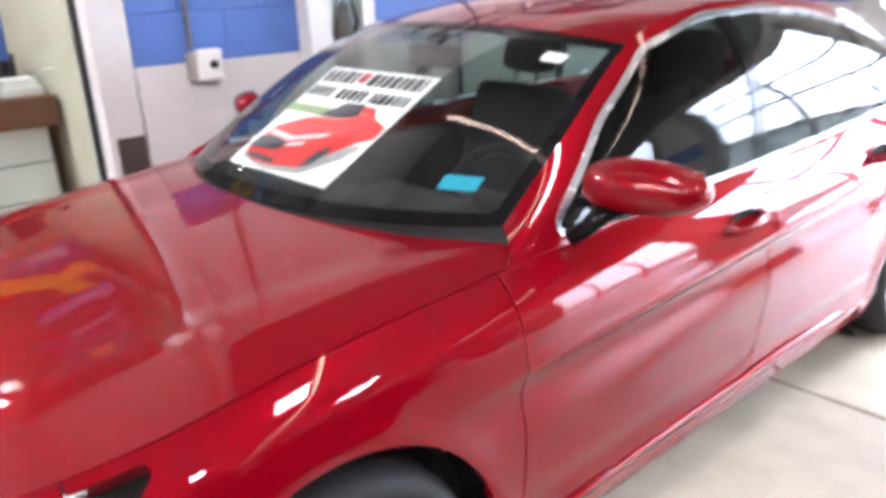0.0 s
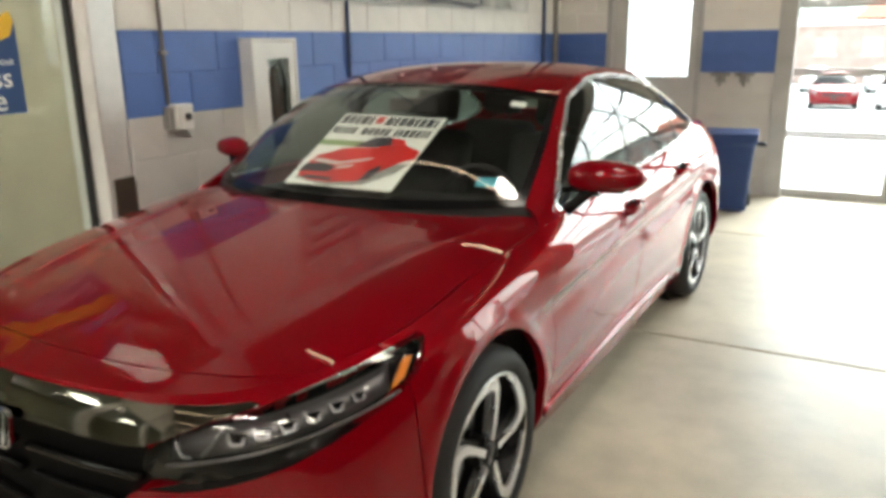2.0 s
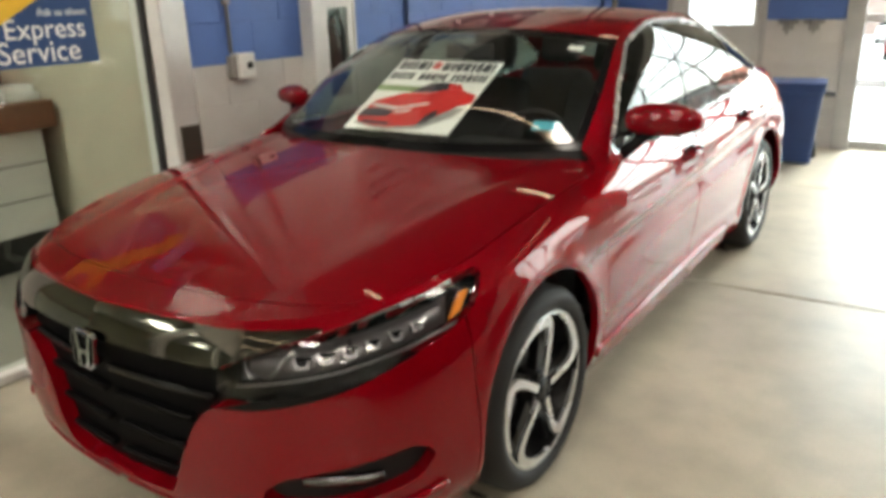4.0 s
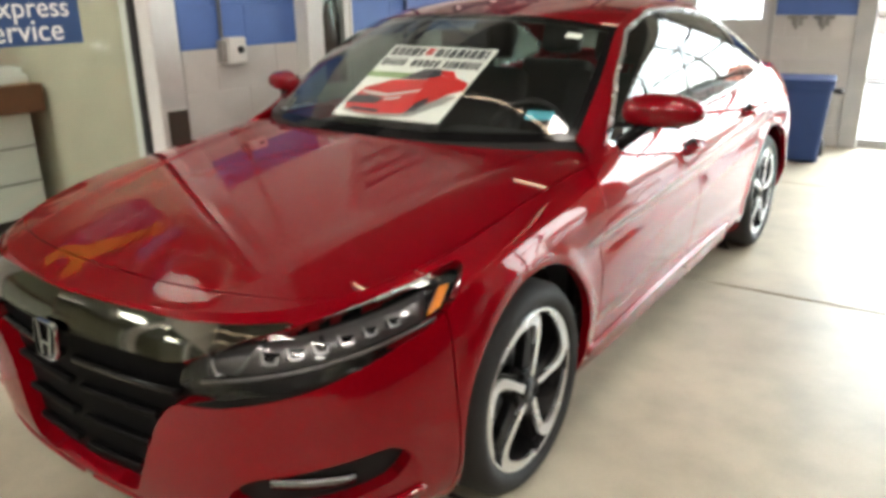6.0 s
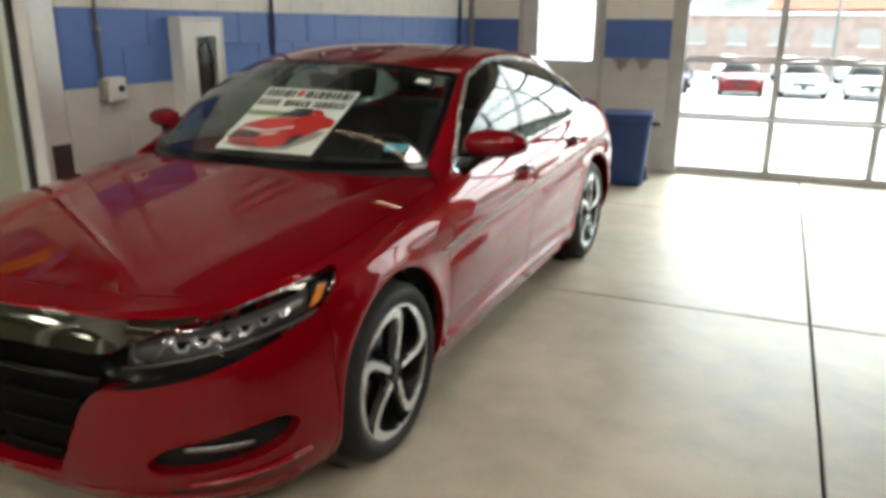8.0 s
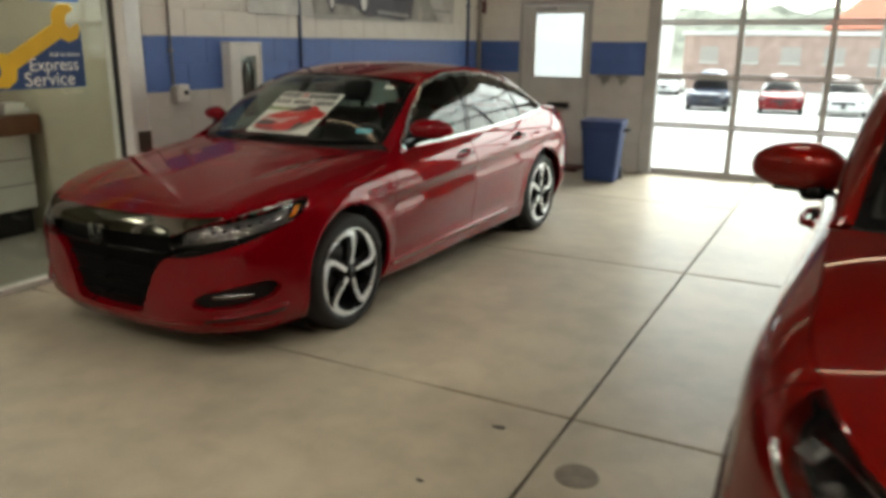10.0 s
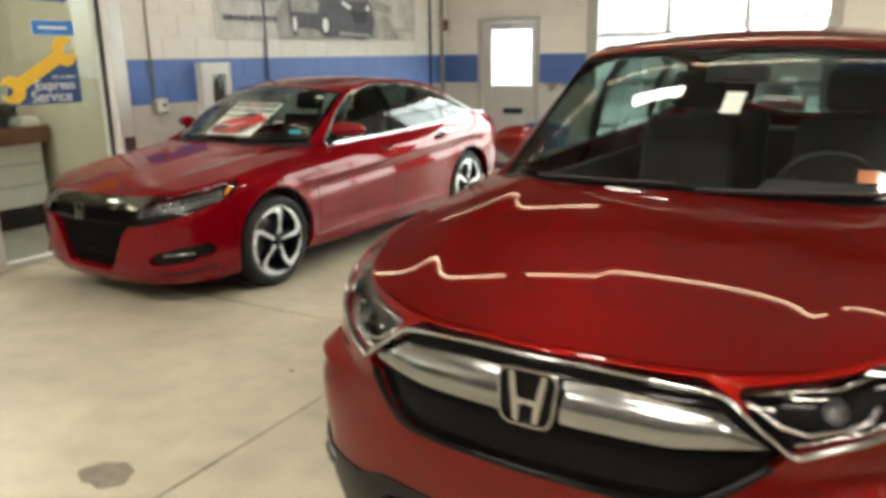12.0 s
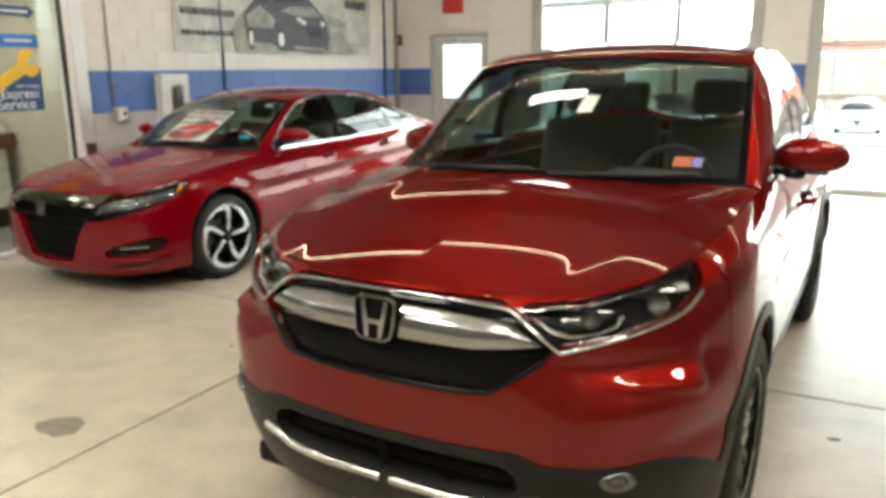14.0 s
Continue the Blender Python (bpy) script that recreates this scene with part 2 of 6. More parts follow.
def box(x0, x1, y0, y1, z0, z1, bevel=0.0, seg=2, bm=None, m=None):
    """A box between the given limits with rounded edges, added to bm."""
    out = bm or bmesh.new()
    one = bmesh.new()
    bmesh.ops.create_cube(one, size=1.0)
    for v in one.verts:
        v.co = Vector(((x0 + x1) / 2 + v.co.x * (x1 - x0), (y0 + y1) / 2 + v.co.y * (y1 - y0), (z0 + z1) / 2 + v.co.z * (z1 - z0)))
    if bevel:
        bmesh.ops.bevel(one, geom=one.edges[:], offset=bevel, segments=seg, affect="EDGES", profile=0.6)
    if m:
        bmesh.ops.transform(one, matrix=m, verts=one.verts[:])
    tmp = bpy.data.meshes.new("tmp")
    one.to_mesh(tmp)
    one.free()
    out.from_mesh(tmp)
    bpy.data.meshes.remove(tmp)
    return out


def lathe(profile, n=48, bm=None, axis="x", m=None):
    """Turns a profile of (along, radius) pairs about an axis."""
    bm = bm or bmesh.new()
    rings = []
    for a, r in profile:
        ring = []
        for i in range(n):
            t = 2 * math.pi * i / n
            c, s = math.cos(t) * r, math.sin(t) * r
            co = Vector((a, c, s)) if axis == "x" else Vector((c, s, a)) if axis == "z" else Vector((c, a, s))
            ring.append(bm.verts.new(m @ co if m else co))
        rings.append(ring)
    for p, q in zip(rings, rings[1:]):
        for i in range(n):
            bm.faces.new((p[i], p[(i + 1) % n], q[(i + 1) % n], q[i]))
    return bm


def tube(points, r, n=10, bm=None, closed=False):
    """A round bar along points."""
    bm = bm or bmesh.new()
    P = [Vector(p) for p in points]
    rings = []
    for i, p in enumerate(P):
        a = P[i - 1] if i or closed else p
        b = P[(i + 1) % len(P)] if i + 1 < len(P) or closed else p
        d = (b - a).normalized()
        u = d.cross(Vector((0, 0, 1)) if abs(d.z) < 0.9 else Vector((1, 0, 0))).normalized()
        w = d.cross(u)
        rings.append([bm.verts.new(p + r * (math.cos(2 * math.pi * k / n) * u + math.sin(2 * math.pi * k / n) * w)) for k in range(n)])
    pairs = list(zip(rings, rings[1:])) + ([(rings[-1], rings[0])] if closed else [])
    for p, q in pairs:
        for k in range(n):
            bm.faces.new((p[k], p[(k + 1) % n], q[(k + 1) % n], q[k]))
    if not closed:
        bm.faces.new(rings[0][::-1])
        bm.faces.new(rings[-1])
    return bm


def plate(outline, depth, m=None, bm=None):
    """A flat piece with the given outline (2D) and depth, standing on z = 0 of m."""
    bm = bm or bmesh.new()
    m = m or Matrix()
    lo = [bm.verts.new(m @ Vector((x, y, 0))) for x, y in outline]
    hi = [bm.verts.new(m @ Vector((x, y, depth))) for x, y in outline]
    bm.faces.new(lo[::-1])
    bm.faces.new(hi)
    n = len(lo)
    for i in range(n):
        bm.faces.new((lo[i], lo[(i + 1) % n], hi[(i + 1) % n], hi[i]))
    return bm


def writing(text, size, m, material, parent, name="lettering", label=""):
    """Flat letters in the built-in font."""
    cu = bpy.data.curves.new(name, "FONT")
    cu.body, cu.size, cu.extrude = text, size, 0.0006
    ob = new(name, cu)
    me = bpy.data.meshes.new_from_object(ob.evaluated_get(bpy.context.evaluated_depsgraph_get()))
    bpy.data.objects.remove(ob)
    bpy.data.curves.remove(cu)
    me.transform(m)
    me.materials.clear()
    me.materials.append(material)
    ob = new(name, me)
    ob.parent = parent
    if label:
        ob["label"] = label
    return ob


def spline(T, P, t):
    """Natural cubic through the points P at knots T, taken at t."""
    T, P, t = np.asarray(T, float), np.asarray(P, float), np.asarray(t, float)
    n, h = len(T), np.diff(T)
    A, B = np.eye(n), np.zeros((n,) + P.shape[1:])
    for i in range(1, n - 1):
        A[i, i - 1], A[i, i], A[i, i + 1] = h[i - 1], 2 * (h[i - 1] + h[i]), h[i]
        B[i] = 6 * ((P[i + 1] - P[i]) / h[i] - (P[i] - P[i - 1]) / h[i - 1])
    M = np.linalg.solve(A, B.reshape(n, -1)).reshape(P.shape)
    k = np.clip(np.searchsorted(T, t) - 1, 0, n - 2)
    ex = (slice(None),) + (None,) * (P.ndim - 1)
    hh, a, b = h[k][ex], (T[k + 1] - t)[ex], (t - T[k])[ex]
    return M[k] * a ** 3 / (6 * hh) + M[k + 1] * b ** 3 / (6 * hh) + (P[k] / hh - M[k] * hh / 6) * a + (P[k + 1] / hh - M[k + 1] * hh / 6) * b


def knots(lines):
    """Common knots for lines with the same number of points: their mean chord lengths."""
    L = np.asarray(lines, float)
    d = np.linalg.norm(np.diff(L, axis=1), axis=2).mean(axis=0)
    return np.concatenate([[0], np.cumsum(np.maximum(d, 1e-3))])


def loft(lines, nu, nv, stretch=None):
    """A grid (nu, nv, 3) through lines: splined along the lines, then across them."""
    L = np.asarray(lines, float)
    T = knots(L)
    t = np.linspace(T[0], T[-1], nu) if stretch is None else stretch(T)
    along = np.stack([spline(T, l, t) for l in L])
    W = knots(np.swapaxes(L, 0, 1))
    return np.swapaxes(spline(W, along, np.linspace(W[0], W[-1], nv)), 0, 1)


class Sheet:
    """Points, their extra coordinates and faces; can be cut along the zero line of a field."""

    def __init__(self, V, Q, F):
        self.V, self.Q, self.F = V, Q, F

    @staticmethod
    def grid(G, Q):
        nu, nv = G.shape[:2]
        F = []
        for i in range(nu - 1):
            for j in range(nv - 1):
                a = i * nv + j
                F.append((a, a + nv, a + nv + 1, a + 1))
        return Sheet(G.reshape(-1, 3).copy(), Q.reshape(nu * nv, -1).copy(), F)

    def cut(self, field):
        """Two sheets: where the field is below zero, and the rest."""
        if not self.F:
            return Sheet(self.V, self.Q, []), Sheet(self.V, self.Q, [])
        val = np.asarray(field(self.V, self.Q), float)
        val[np.abs(val) < 1e-7] = 1e-7
        V, Q, made, neg, pos = list(self.V), list(self.Q), {}, [], []

        def mid(a, b):
            k = (a, b) if a < b else (b, a)
            if k not in made:
                f = val[k[0]] / (val[k[0]] - val[k[1]])
                V.append(self.V[k[0]] * (1 - f) + self.V[k[1]] * f)
                Q.append(self.Q[k[0]] * (1 - f) + self.Q[k[1]] * f)
                made[k] = len(V) - 1
            return made[k]

        for f in self.F:
            s = [val[i] < 0 for i in f]
            if all(s):
                neg.append(f)
            elif not any(s):
                pos.append(f)
            else:
                a, b = [], []
                for i, k in enumerate(f):
                    n = f[(i + 1) % len(f)]
                    (a if val[k] < 0 else b).append(k)
                    if (val[k] < 0) != (val[n] < 0):
                        c = mid(k, n)
                        a.append(c)
                        b.append(c)
                if len(a) > 2:
                    neg.append(tuple(a))
                if len(b) > 2:
                    pos.append(tuple(b))
        V, Q = np.array(V), np.array(Q)
        return Sheet(V, Q, neg).tidy(), Sheet(V, Q, pos).tidy()

    def split(self, field, gap=0.0022):
        """Inside, outside and the narrow strip between them."""
        a, rest = self.cut(lambda V, Q: field(V, Q) + gap)
        strip, b = rest.cut(lambda V, Q: field(V, Q) - gap)
        return a, b, strip

    def tidy(self):
        if not self.F:
            return Sheet(np.zeros((0, 3)), np.zeros((0, 2)), [])
        used = sorted({i for f in self.F for i in f})
        new_i = {k: i for i, k in enumerate(used)}
        return Sheet(self.V[used], self.Q[used], [tuple(new_i[i] for i in f) for f in self.F])

    def normals(self):
        N = np.zeros_like(self.V)
        for f in self.F:
            p = self.V[list(f)]
            n = np.cross(p[1] - p[0], p[2] - p[0])
            if len(f) > 3:
                n = n + np.cross(p[2] - p[0], p[3] - p[0])
            for i in f:
                N[i] += n
        return N / np.maximum(np.linalg.norm(N, axis=1, keepdims=True), 1e-12)

    def moved(self, d):
        return Sheet(self.V + self.normals() * d, self.Q, self.F)

    def add(self, other):
        k = len(self.V)
        if not k:
            return other
        return Sheet(np.vstack([self.V, other.V]), np.vstack([self.Q, other.Q]), self.F + [tuple(i + k for i in f) for f in other.F])

    def mirrored(self):
        return Sheet(self.V * np.array([-1, 1, 1]), self.Q, [f[::-1] for f in self.F])

    def whole(self):
        """Both halves, welded on the middle plane."""
        if not self.F:
            return self
        k, at = len(self.V), {}
        V = [v for v in self.V]
        for i, v in enumerate(self.V):
            if abs(v[0]) < 1e-5:
                at[i] = i
            else:
                at[i] = len(V)
                V.append(v * np.array([-1, 1, 1]))
        Q = np.vstack([self.Q, self.Q[[i for i in range(k) if at[i] != i]]]) if len(V) > k else self.Q
        return Sheet(np.array(V), Q, self.F + [tuple(at[i] for i in f[::-1]) for f in self.F])

    def flanged(self, depth):
        """With its open edges folded inwards, so that it has thickness."""
        count = {}
        for f in self.F:
            for i, a in enumerate(f):
                b = f[(i + 1) % len(f)]
                count[(a, b)] = 1
        rim = [(a, b) for a, b in count if (b, a) not in count]
        N = self.normals()
        V, F, dup = list(self.V), list(self.F), {}
        for a, b in rim:
            for i in (a, b):
                if i not in dup:
                    V.append(self.V[i])
                    V.append(self.V[i] - N[i] * depth)
                    dup[i] = len(V) - 2
            F.append((dup[b], dup[a], dup[a] + 1, dup[b] + 1))
        return Sheet(np.array(V), np.vstack([self.Q, np.zeros((len(V) - len(self.V), self.Q.shape[1]))]), F)

    def make(self, name, material, parent, label="", depth=0.012):
        if not self.F:
            print("EMPTY", name)
            return None
        s = self.flanged(depth) if depth else self
        return put(name, s.V, s.F, material, parent, label)


def poly(points, cols=(1, 2), where="V"):
    """Signed distance to a polygon in two of the coordinates, negative inside."""
    P = np.asarray(points, float)

    def field(V, Q):
        X = (V if where == "V" else Q)[:, cols]
        d = np.full(len(X), 1e9)
        inside = np.zeros(len(X), bool)
        for a, b in zip(P, np.roll(P, -1, axis=0)):
            e, w = b - a, X - a
            t = np.clip((w @ e) / max(e @ e, 1e-12), 0, 1)
            d = np.minimum(d, np.linalg.norm(w - t[:, None] * e, axis=1))
            c = (a[1] > X[:, 1]) != (b[1] > X[:, 1])
            xi = a[0] + (X[:, 1] - a[1]) * e[0] / (e[1] if abs(e[1]) > 1e-12 else 1e-12)
            inside ^= c & (X[:, 0] < xi)
        return np.where(inside, -d, d)

    return field


def rounded(points, r=0.03, n=4):
    """A polygon with its corners rounded."""
    P = [Vector((*p, 0)) for p in points]
    out = []
    for i, p in enumerate(P):
        a, b = P[i - 1] - p, P[(i + 1) % len(P)] - p
        k = min(r, a.length / 2.2, b.length / 2.2)
        a, b = p + a.normalized() * k, p + b.normalized() * k
        for j in range(n + 1):
            t = j / n
            q = a * (1 - t) ** 2 + p * 2 * t * (1 - t) + b * t ** 2
            out.append((q.x, q.y))
    return out


def disc(cy, cz, r):
    return lambda V, Q: np.hypot(V[:, 1] - cy, V[:, 2] - cz) - r


# ---------- cars ----------
class Shell:
    """The lower body of a car, half of it: feature lines from the nose round the side to the tail."""

    def __init__(self, lines, nu=230, nv=44, sculpt=None):
        self.lines = [np.array(l, float) for l in lines]
        self.G = loft(self.lines, nu, nv)
        if sculpt:
            run = np.concatenate([[0], np.cumsum(np.linalg.norm(np.diff(self.G[:, int(nv * 0.7), :2], axis=0), axis=1))])
            n = np.cross(np.gradient(self.G, axis=0), np.gradient(self.G, axis=1))
            n = n / np.linalg.norm(n, axis=2, keepdims=True)
            self.G = self.G + n * sculpt(run[:, None] + 0 * self.G[:, :, 0], self.G)[:, :, None]
            self.G[[0, -1], :, 0] = 0
        ref = self.G[:, int(nv * 0.7), :2]
        self.q = np.concatenate([[0], np.cumsum(np.linalg.norm(np.diff(ref, axis=0), axis=1))])
        Q = np.zeros((nu, nv, 2))
        Q[:, :, 0] = self.q[:, None]
        Q[:, :, 1] = self.G[:, :, 2]
        self.sheet = Sheet.grid(self.G, Q)
        self.top = self.G[:, -1]

    def at(self, q, z, off=0.0):
        """The point at run q round the body and height z, and the outward normal."""
        i = np.clip(np.interp(q, self.q, np.arange(len(self.q))), 1, len(self.q) - 2)

        def col(i):
            k = int(min(max(i, 0), len(self.q) - 2))
            f = i - k
            c = self.G[k] * (1 - f) + self.G[k + 1] * f
            return np.array([np.interp(z, c[:, 2], c[:, a]) for a in range(3)])

        def lift(dz):
            c = self.G[int(i)]
            return np.array([np.interp(z + dz, c[:, 2], c[:, a]) for a in range(3)])

        p = col(i)
        n = np.cross(col(i + 1) - col(i - 1), lift(0.02) - lift(-0.02))
        n = n / (np.linalg.norm(n) + 1e-12)
        return p + n * off, n

    def top_at_y(self, y):
        """The top edge of the side at a given y, behind the nose."""
        k = int(np.argmin(self.top[:, 1]))
        s = self.top[k:]
        j = np.argmax(s[:, 1])
        return np.stack([np.interp(y, s[:j, 1], s[:j, a]) for a in range(3)], axis=-1)


def band(shell, z, q0, q1, h, off, thick, n=40, zf=None):
    """A bar that follows the body from run q0 to q1 at height z, h high, standing off it."""
    V, F = [], []
    for i in range(n + 1):
        q = q0 + (q1 - q0) * i / n
        zc = z if zf is None else zf(q)
        for dz, o in ((-h / 2, off - thick), (-h / 2, off), (h / 2, off), (h / 2, off - thick)):
            p, nn = shell.at(q, zc + dz, o)
            V.append(p)
    for i in range(n):
        for k in range(4):
            a, b = i * 4 + k, i * 4 + (k + 1) % 4
            F.append((a, a + 4, b + 4, b))
    F += [(0, 1, 2, 3), (n * 4 + 3, n * 4 + 2, n * 4 + 1, n * 4)]
    return Sheet(np.array(V), np.zeros((len(V), 2)), F)


def mirror_pair(sheet, name, material, parent, label="", depth=0.012):
    """The left one and its mirror image on the right; returns both."""
    return [sheet.make(name, material, parent, label, depth), sheet.mirrored().make(name, material, parent, label, depth)]


def wheel(parent, x, y, side, R, rim, wide, style):
    """A road wheel: tyre, rim barrel, spokes, hub cap and brake disc. side is +1 for the car's left."""
    hub = new("wheel")
    hub.parent = parent
    hub.matrix_local = pose(x, y, R, 0, 0, 0 if side > 0 else 180)
    w = wide / 2
    prof = [(-w * 0.8, rim), (-w, rim + 0.02), (-w * 1.02, (R + rim) / 2), (-w * 0.93, R - 0.022), (-w * 0.72, R - 0.004), (0, R), (w * 0.72, R - 0.004), (w * 0.93, R - 0.022),
            (w * 1.04, (R + rim) / 2), (w * 1.0, rim + 0.02), (w * 0.93, rim + 0.004), (w * 0.8, rim)]
    bm = lathe(prof, 72)
    part("tyre", bm, RUBBER, hub, smooth=True)
    part("rim", lathe([(w * 0.80, rim + 0.002), (w * 0.93, rim + 0.004), (w * 0.90, rim - 0.006), (w * 0.74, rim - 0.012), (w * 0.5, rim - 0.03), (-w * 0.7, rim - 0.04)], 72), GREY_ALLOY, hub, smooth=True)
    part("rim_lip", lathe([(w * 0.925, rim + 0.001), (w * 0.945, rim - 0.003), (w * 0.925, rim - 0.008)], 72), SILVER, hub, "bright machined rim edge", smooth=True)
    part("brake_disc", lathe([(0.005, 0.05), (0.02, 0.06), (0.02, 0.145), (0.0, 0.15)], 48), FRAME_STEEL, hub, "dull steel brake disc", smooth=True)
    face = Matrix(((0, 0, 1, 0), (1, 0, 0, 0), (0, 1, 0, 0), (0, 0, 0, 1)))  # plate x,y -> wheel y,z ; depth -> x
    zc = w * 0.55
    for k in range(5):
        turn = Matrix.Rotation(radians(72 * k + style["phase"]), 4, "X")
        if style["kind"] == "hook":
            # dark wide spoke behind, bright hooked edge before it
            dark = [(0.03, -0.03), (0.03, 0.02), (rim * 0.6, 0.022), (rim - 0.012, 0.045), (rim - 0.006, 0.0), (rim - 0.012, -0.03), (rim * 0.6, -0.03)]
            bm = plate(rounded(dark, 0.02), 0.03, turn @ Matrix.Translation((w * 0.42, 0, 0)) @ face)
            part("spoke", bm, GREY_ALLOY, hub)
            # bright face: an arm from the hub that sweeps into the rim and runs along it
            rs = np.array([0.045, rim * 0.45, rim * 0.74, rim * 0.90, rim - 0.018, rim - 0.014, rim - 0.011])
            an = np.array([0.02, -0.05, -0.03, 0.10, 0.34, 0.66, 0.98])
            wd = np.array([0.024, 0.024, 0.029, 0.037, 0.031, 0.022, 0.010])
            T = np.linspace(0, 1, 7)
            f = np.linspace(0, 1, 26)
            C = spline(T, np.stack([rs * np.cos(an), rs * np.sin(an), wd], 1), f)
            tan = np.gradient(C[:, :2], axis=0)
            nor = np.stack([-tan[:, 1], tan[:, 0]], 1) / np.linalg.norm(tan, axis=1, keepdims=True)
            right, left = C[:, :2] - nor * C[:, 2:] / 2, C[:, :2] + nor * C[:, 2:] / 2
            shape = [tuple(p) for p in right] + [tuple(p) for p in left[::-1]]
            bm = plate(shape, 0.012, turn @ Matrix.Translation((w * 0.82, 0, 0)) @ face)
            part("spoke_edge", bm, SILVER, hub, "bright machined spoke face")
        else:
            for o in (-1, 1):
                shape = [(0.03, o * 0.012 - 0.012), (0.03, o * 0.012 + 0.012), (rim * 0.55, o * 0.03 + 0.013), (rim - 0.004, o * 0.05 + 0.016), (rim - 0.004, o * 0.05 - 0.016), (rim * 0.55, o * 0.03 - 0.013)]
                bm = plate(shape, 0.03, turn @ Matrix.Translation((w * 0.5, 0, 0)) @ face)
                part("spoke", bm, SILVER, hub, "silver alloy spoke")
    bm = lathe([(w * 0.40, 0.07), (w * 0.72, 0.062), (w * 0.80, 0.05), (w * 0.80, 0.034)], 40)
    part("hub", bm, GREY_ALLOY, hub, smooth=True)
    bm = lathe([(w * 0.80, 0.034), (w * 0.86, 0.03), (w * 0.87, 0.001)], 32)
    part("hub_cap", bm, CHROME if style["kind"] != "hook" else GREY_ALLOY, hub, smooth=True)
    for k in range(5):
        a = radians(72 * k + 36 + style["phase"])
        part("wheel_nut", lathe([(w * 0.76, 0.011), (w * 0.84, 0.011), (w * 0.86, 0.001)], 8, m=Matrix.Translation((0, 0.057 * math.cos(a), 0.057 * math.sin(a)))), CHROME if style["kind"] != "hook" else GREY_ALLOY, hub)
    return hub


def seat(parent, x, y, z, cloth, back=0.62):
    s = new("seat")
    s.parent = parent
    s.location = (x, y, z)
    part("cushion", box(-0.25, 0.25, -0.25, 0.27, 0.0, 0.17, 0.05, 3), cloth, s, smooth=True)
    lean = pose(0, 0.24, 0.1, -20)
    part("backrest", box(-0.24, 0.24, -0.06, 0.07, 0.0, back, 0.06, 3, m=lean), cloth, s, smooth=True)
    part("headrest", box(-0.13, 0.13, -0.05, 0.05, back + 0.05, back + 0.24, 0.045, 3, m=lean), cloth, s, smooth=True)
    for o in (-0.06, 0.06):
        part("headrest_post", tube([lean @ Vector((o, 0, back - 0.02)), lean @ Vector((o, 0, back + 0.08))], 0.006, 8), CHROME, s)


def emblem(parent, m, w, h):
    """A rounded chrome badge: a frame with two uprights in it."""
    b = new("badge")
    b.parent = parent
    b.matrix_local = m
    out = [(-w / 2, h / 2), (w / 2, h / 2), (w * 0.42, -h / 2), (-w * 0.42, -h / 2)]
    O, I = rounded(out, w * 0.22, 6), rounded([(x * 0.88, y * 0.88) for x, y in out], w * 0.19, 6)
    bm = bmesh.new()
    n = len(O)
    rings = [[bm.verts.new((x, y, z)) for x, y in P] for P, z in ((O, 0.0), ([(x * 0.97, y * 0.97) for x, y in O], 0.012), ([(x * 1.03, y * 1.03) for x, y in I], 0.012), (I, 0.0))]
    for p, q in zip(rings, rings[1:]):
        for i in range(n):
            bm.faces.new((p[i], p[(i + 1) % n], q[(i + 1) % n], q[i]))
    part("badge_frame", bm, CHROME, b, smooth=False)
    part("badge_back", plate(O, 0.002), GLOSS_BLACK, b)
    for s in (-1, 1):
        shape = [(s * w * 0.22, h * 0.42), (s * w * 0.31, h * 0.42), (s * w * 0.19, -h * 0.42), (s * w * 0.11, -h * 0.42), (s * w * 0.12, -h * 0.13), (s * w * 0.004, -h * 0.11), (s * w * 0.004, -h * 0.02), (s * w * 0.15, -h * 0.02)]
        part("badge_bar", plate(shape if s < 0 else shape[::-1], 0.011), CHROME, b)
    return b


def frame_at(p, n, up=(0, 0, 1)):
    """A pose at p whose z axis is the normal n and whose y axis is as upright as can be."""
    n, up = Vector(n).normalized(), Vector(up)
    x = up.cross(n).normalized()
    y = n.cross(x)
    return Matrix(((x.x, y.x, n.x, p[0]), (x.y, y.y, n.y, p[1]), (x.z, y.z, n.z, p[2]), (0, 0, 0, 1)))


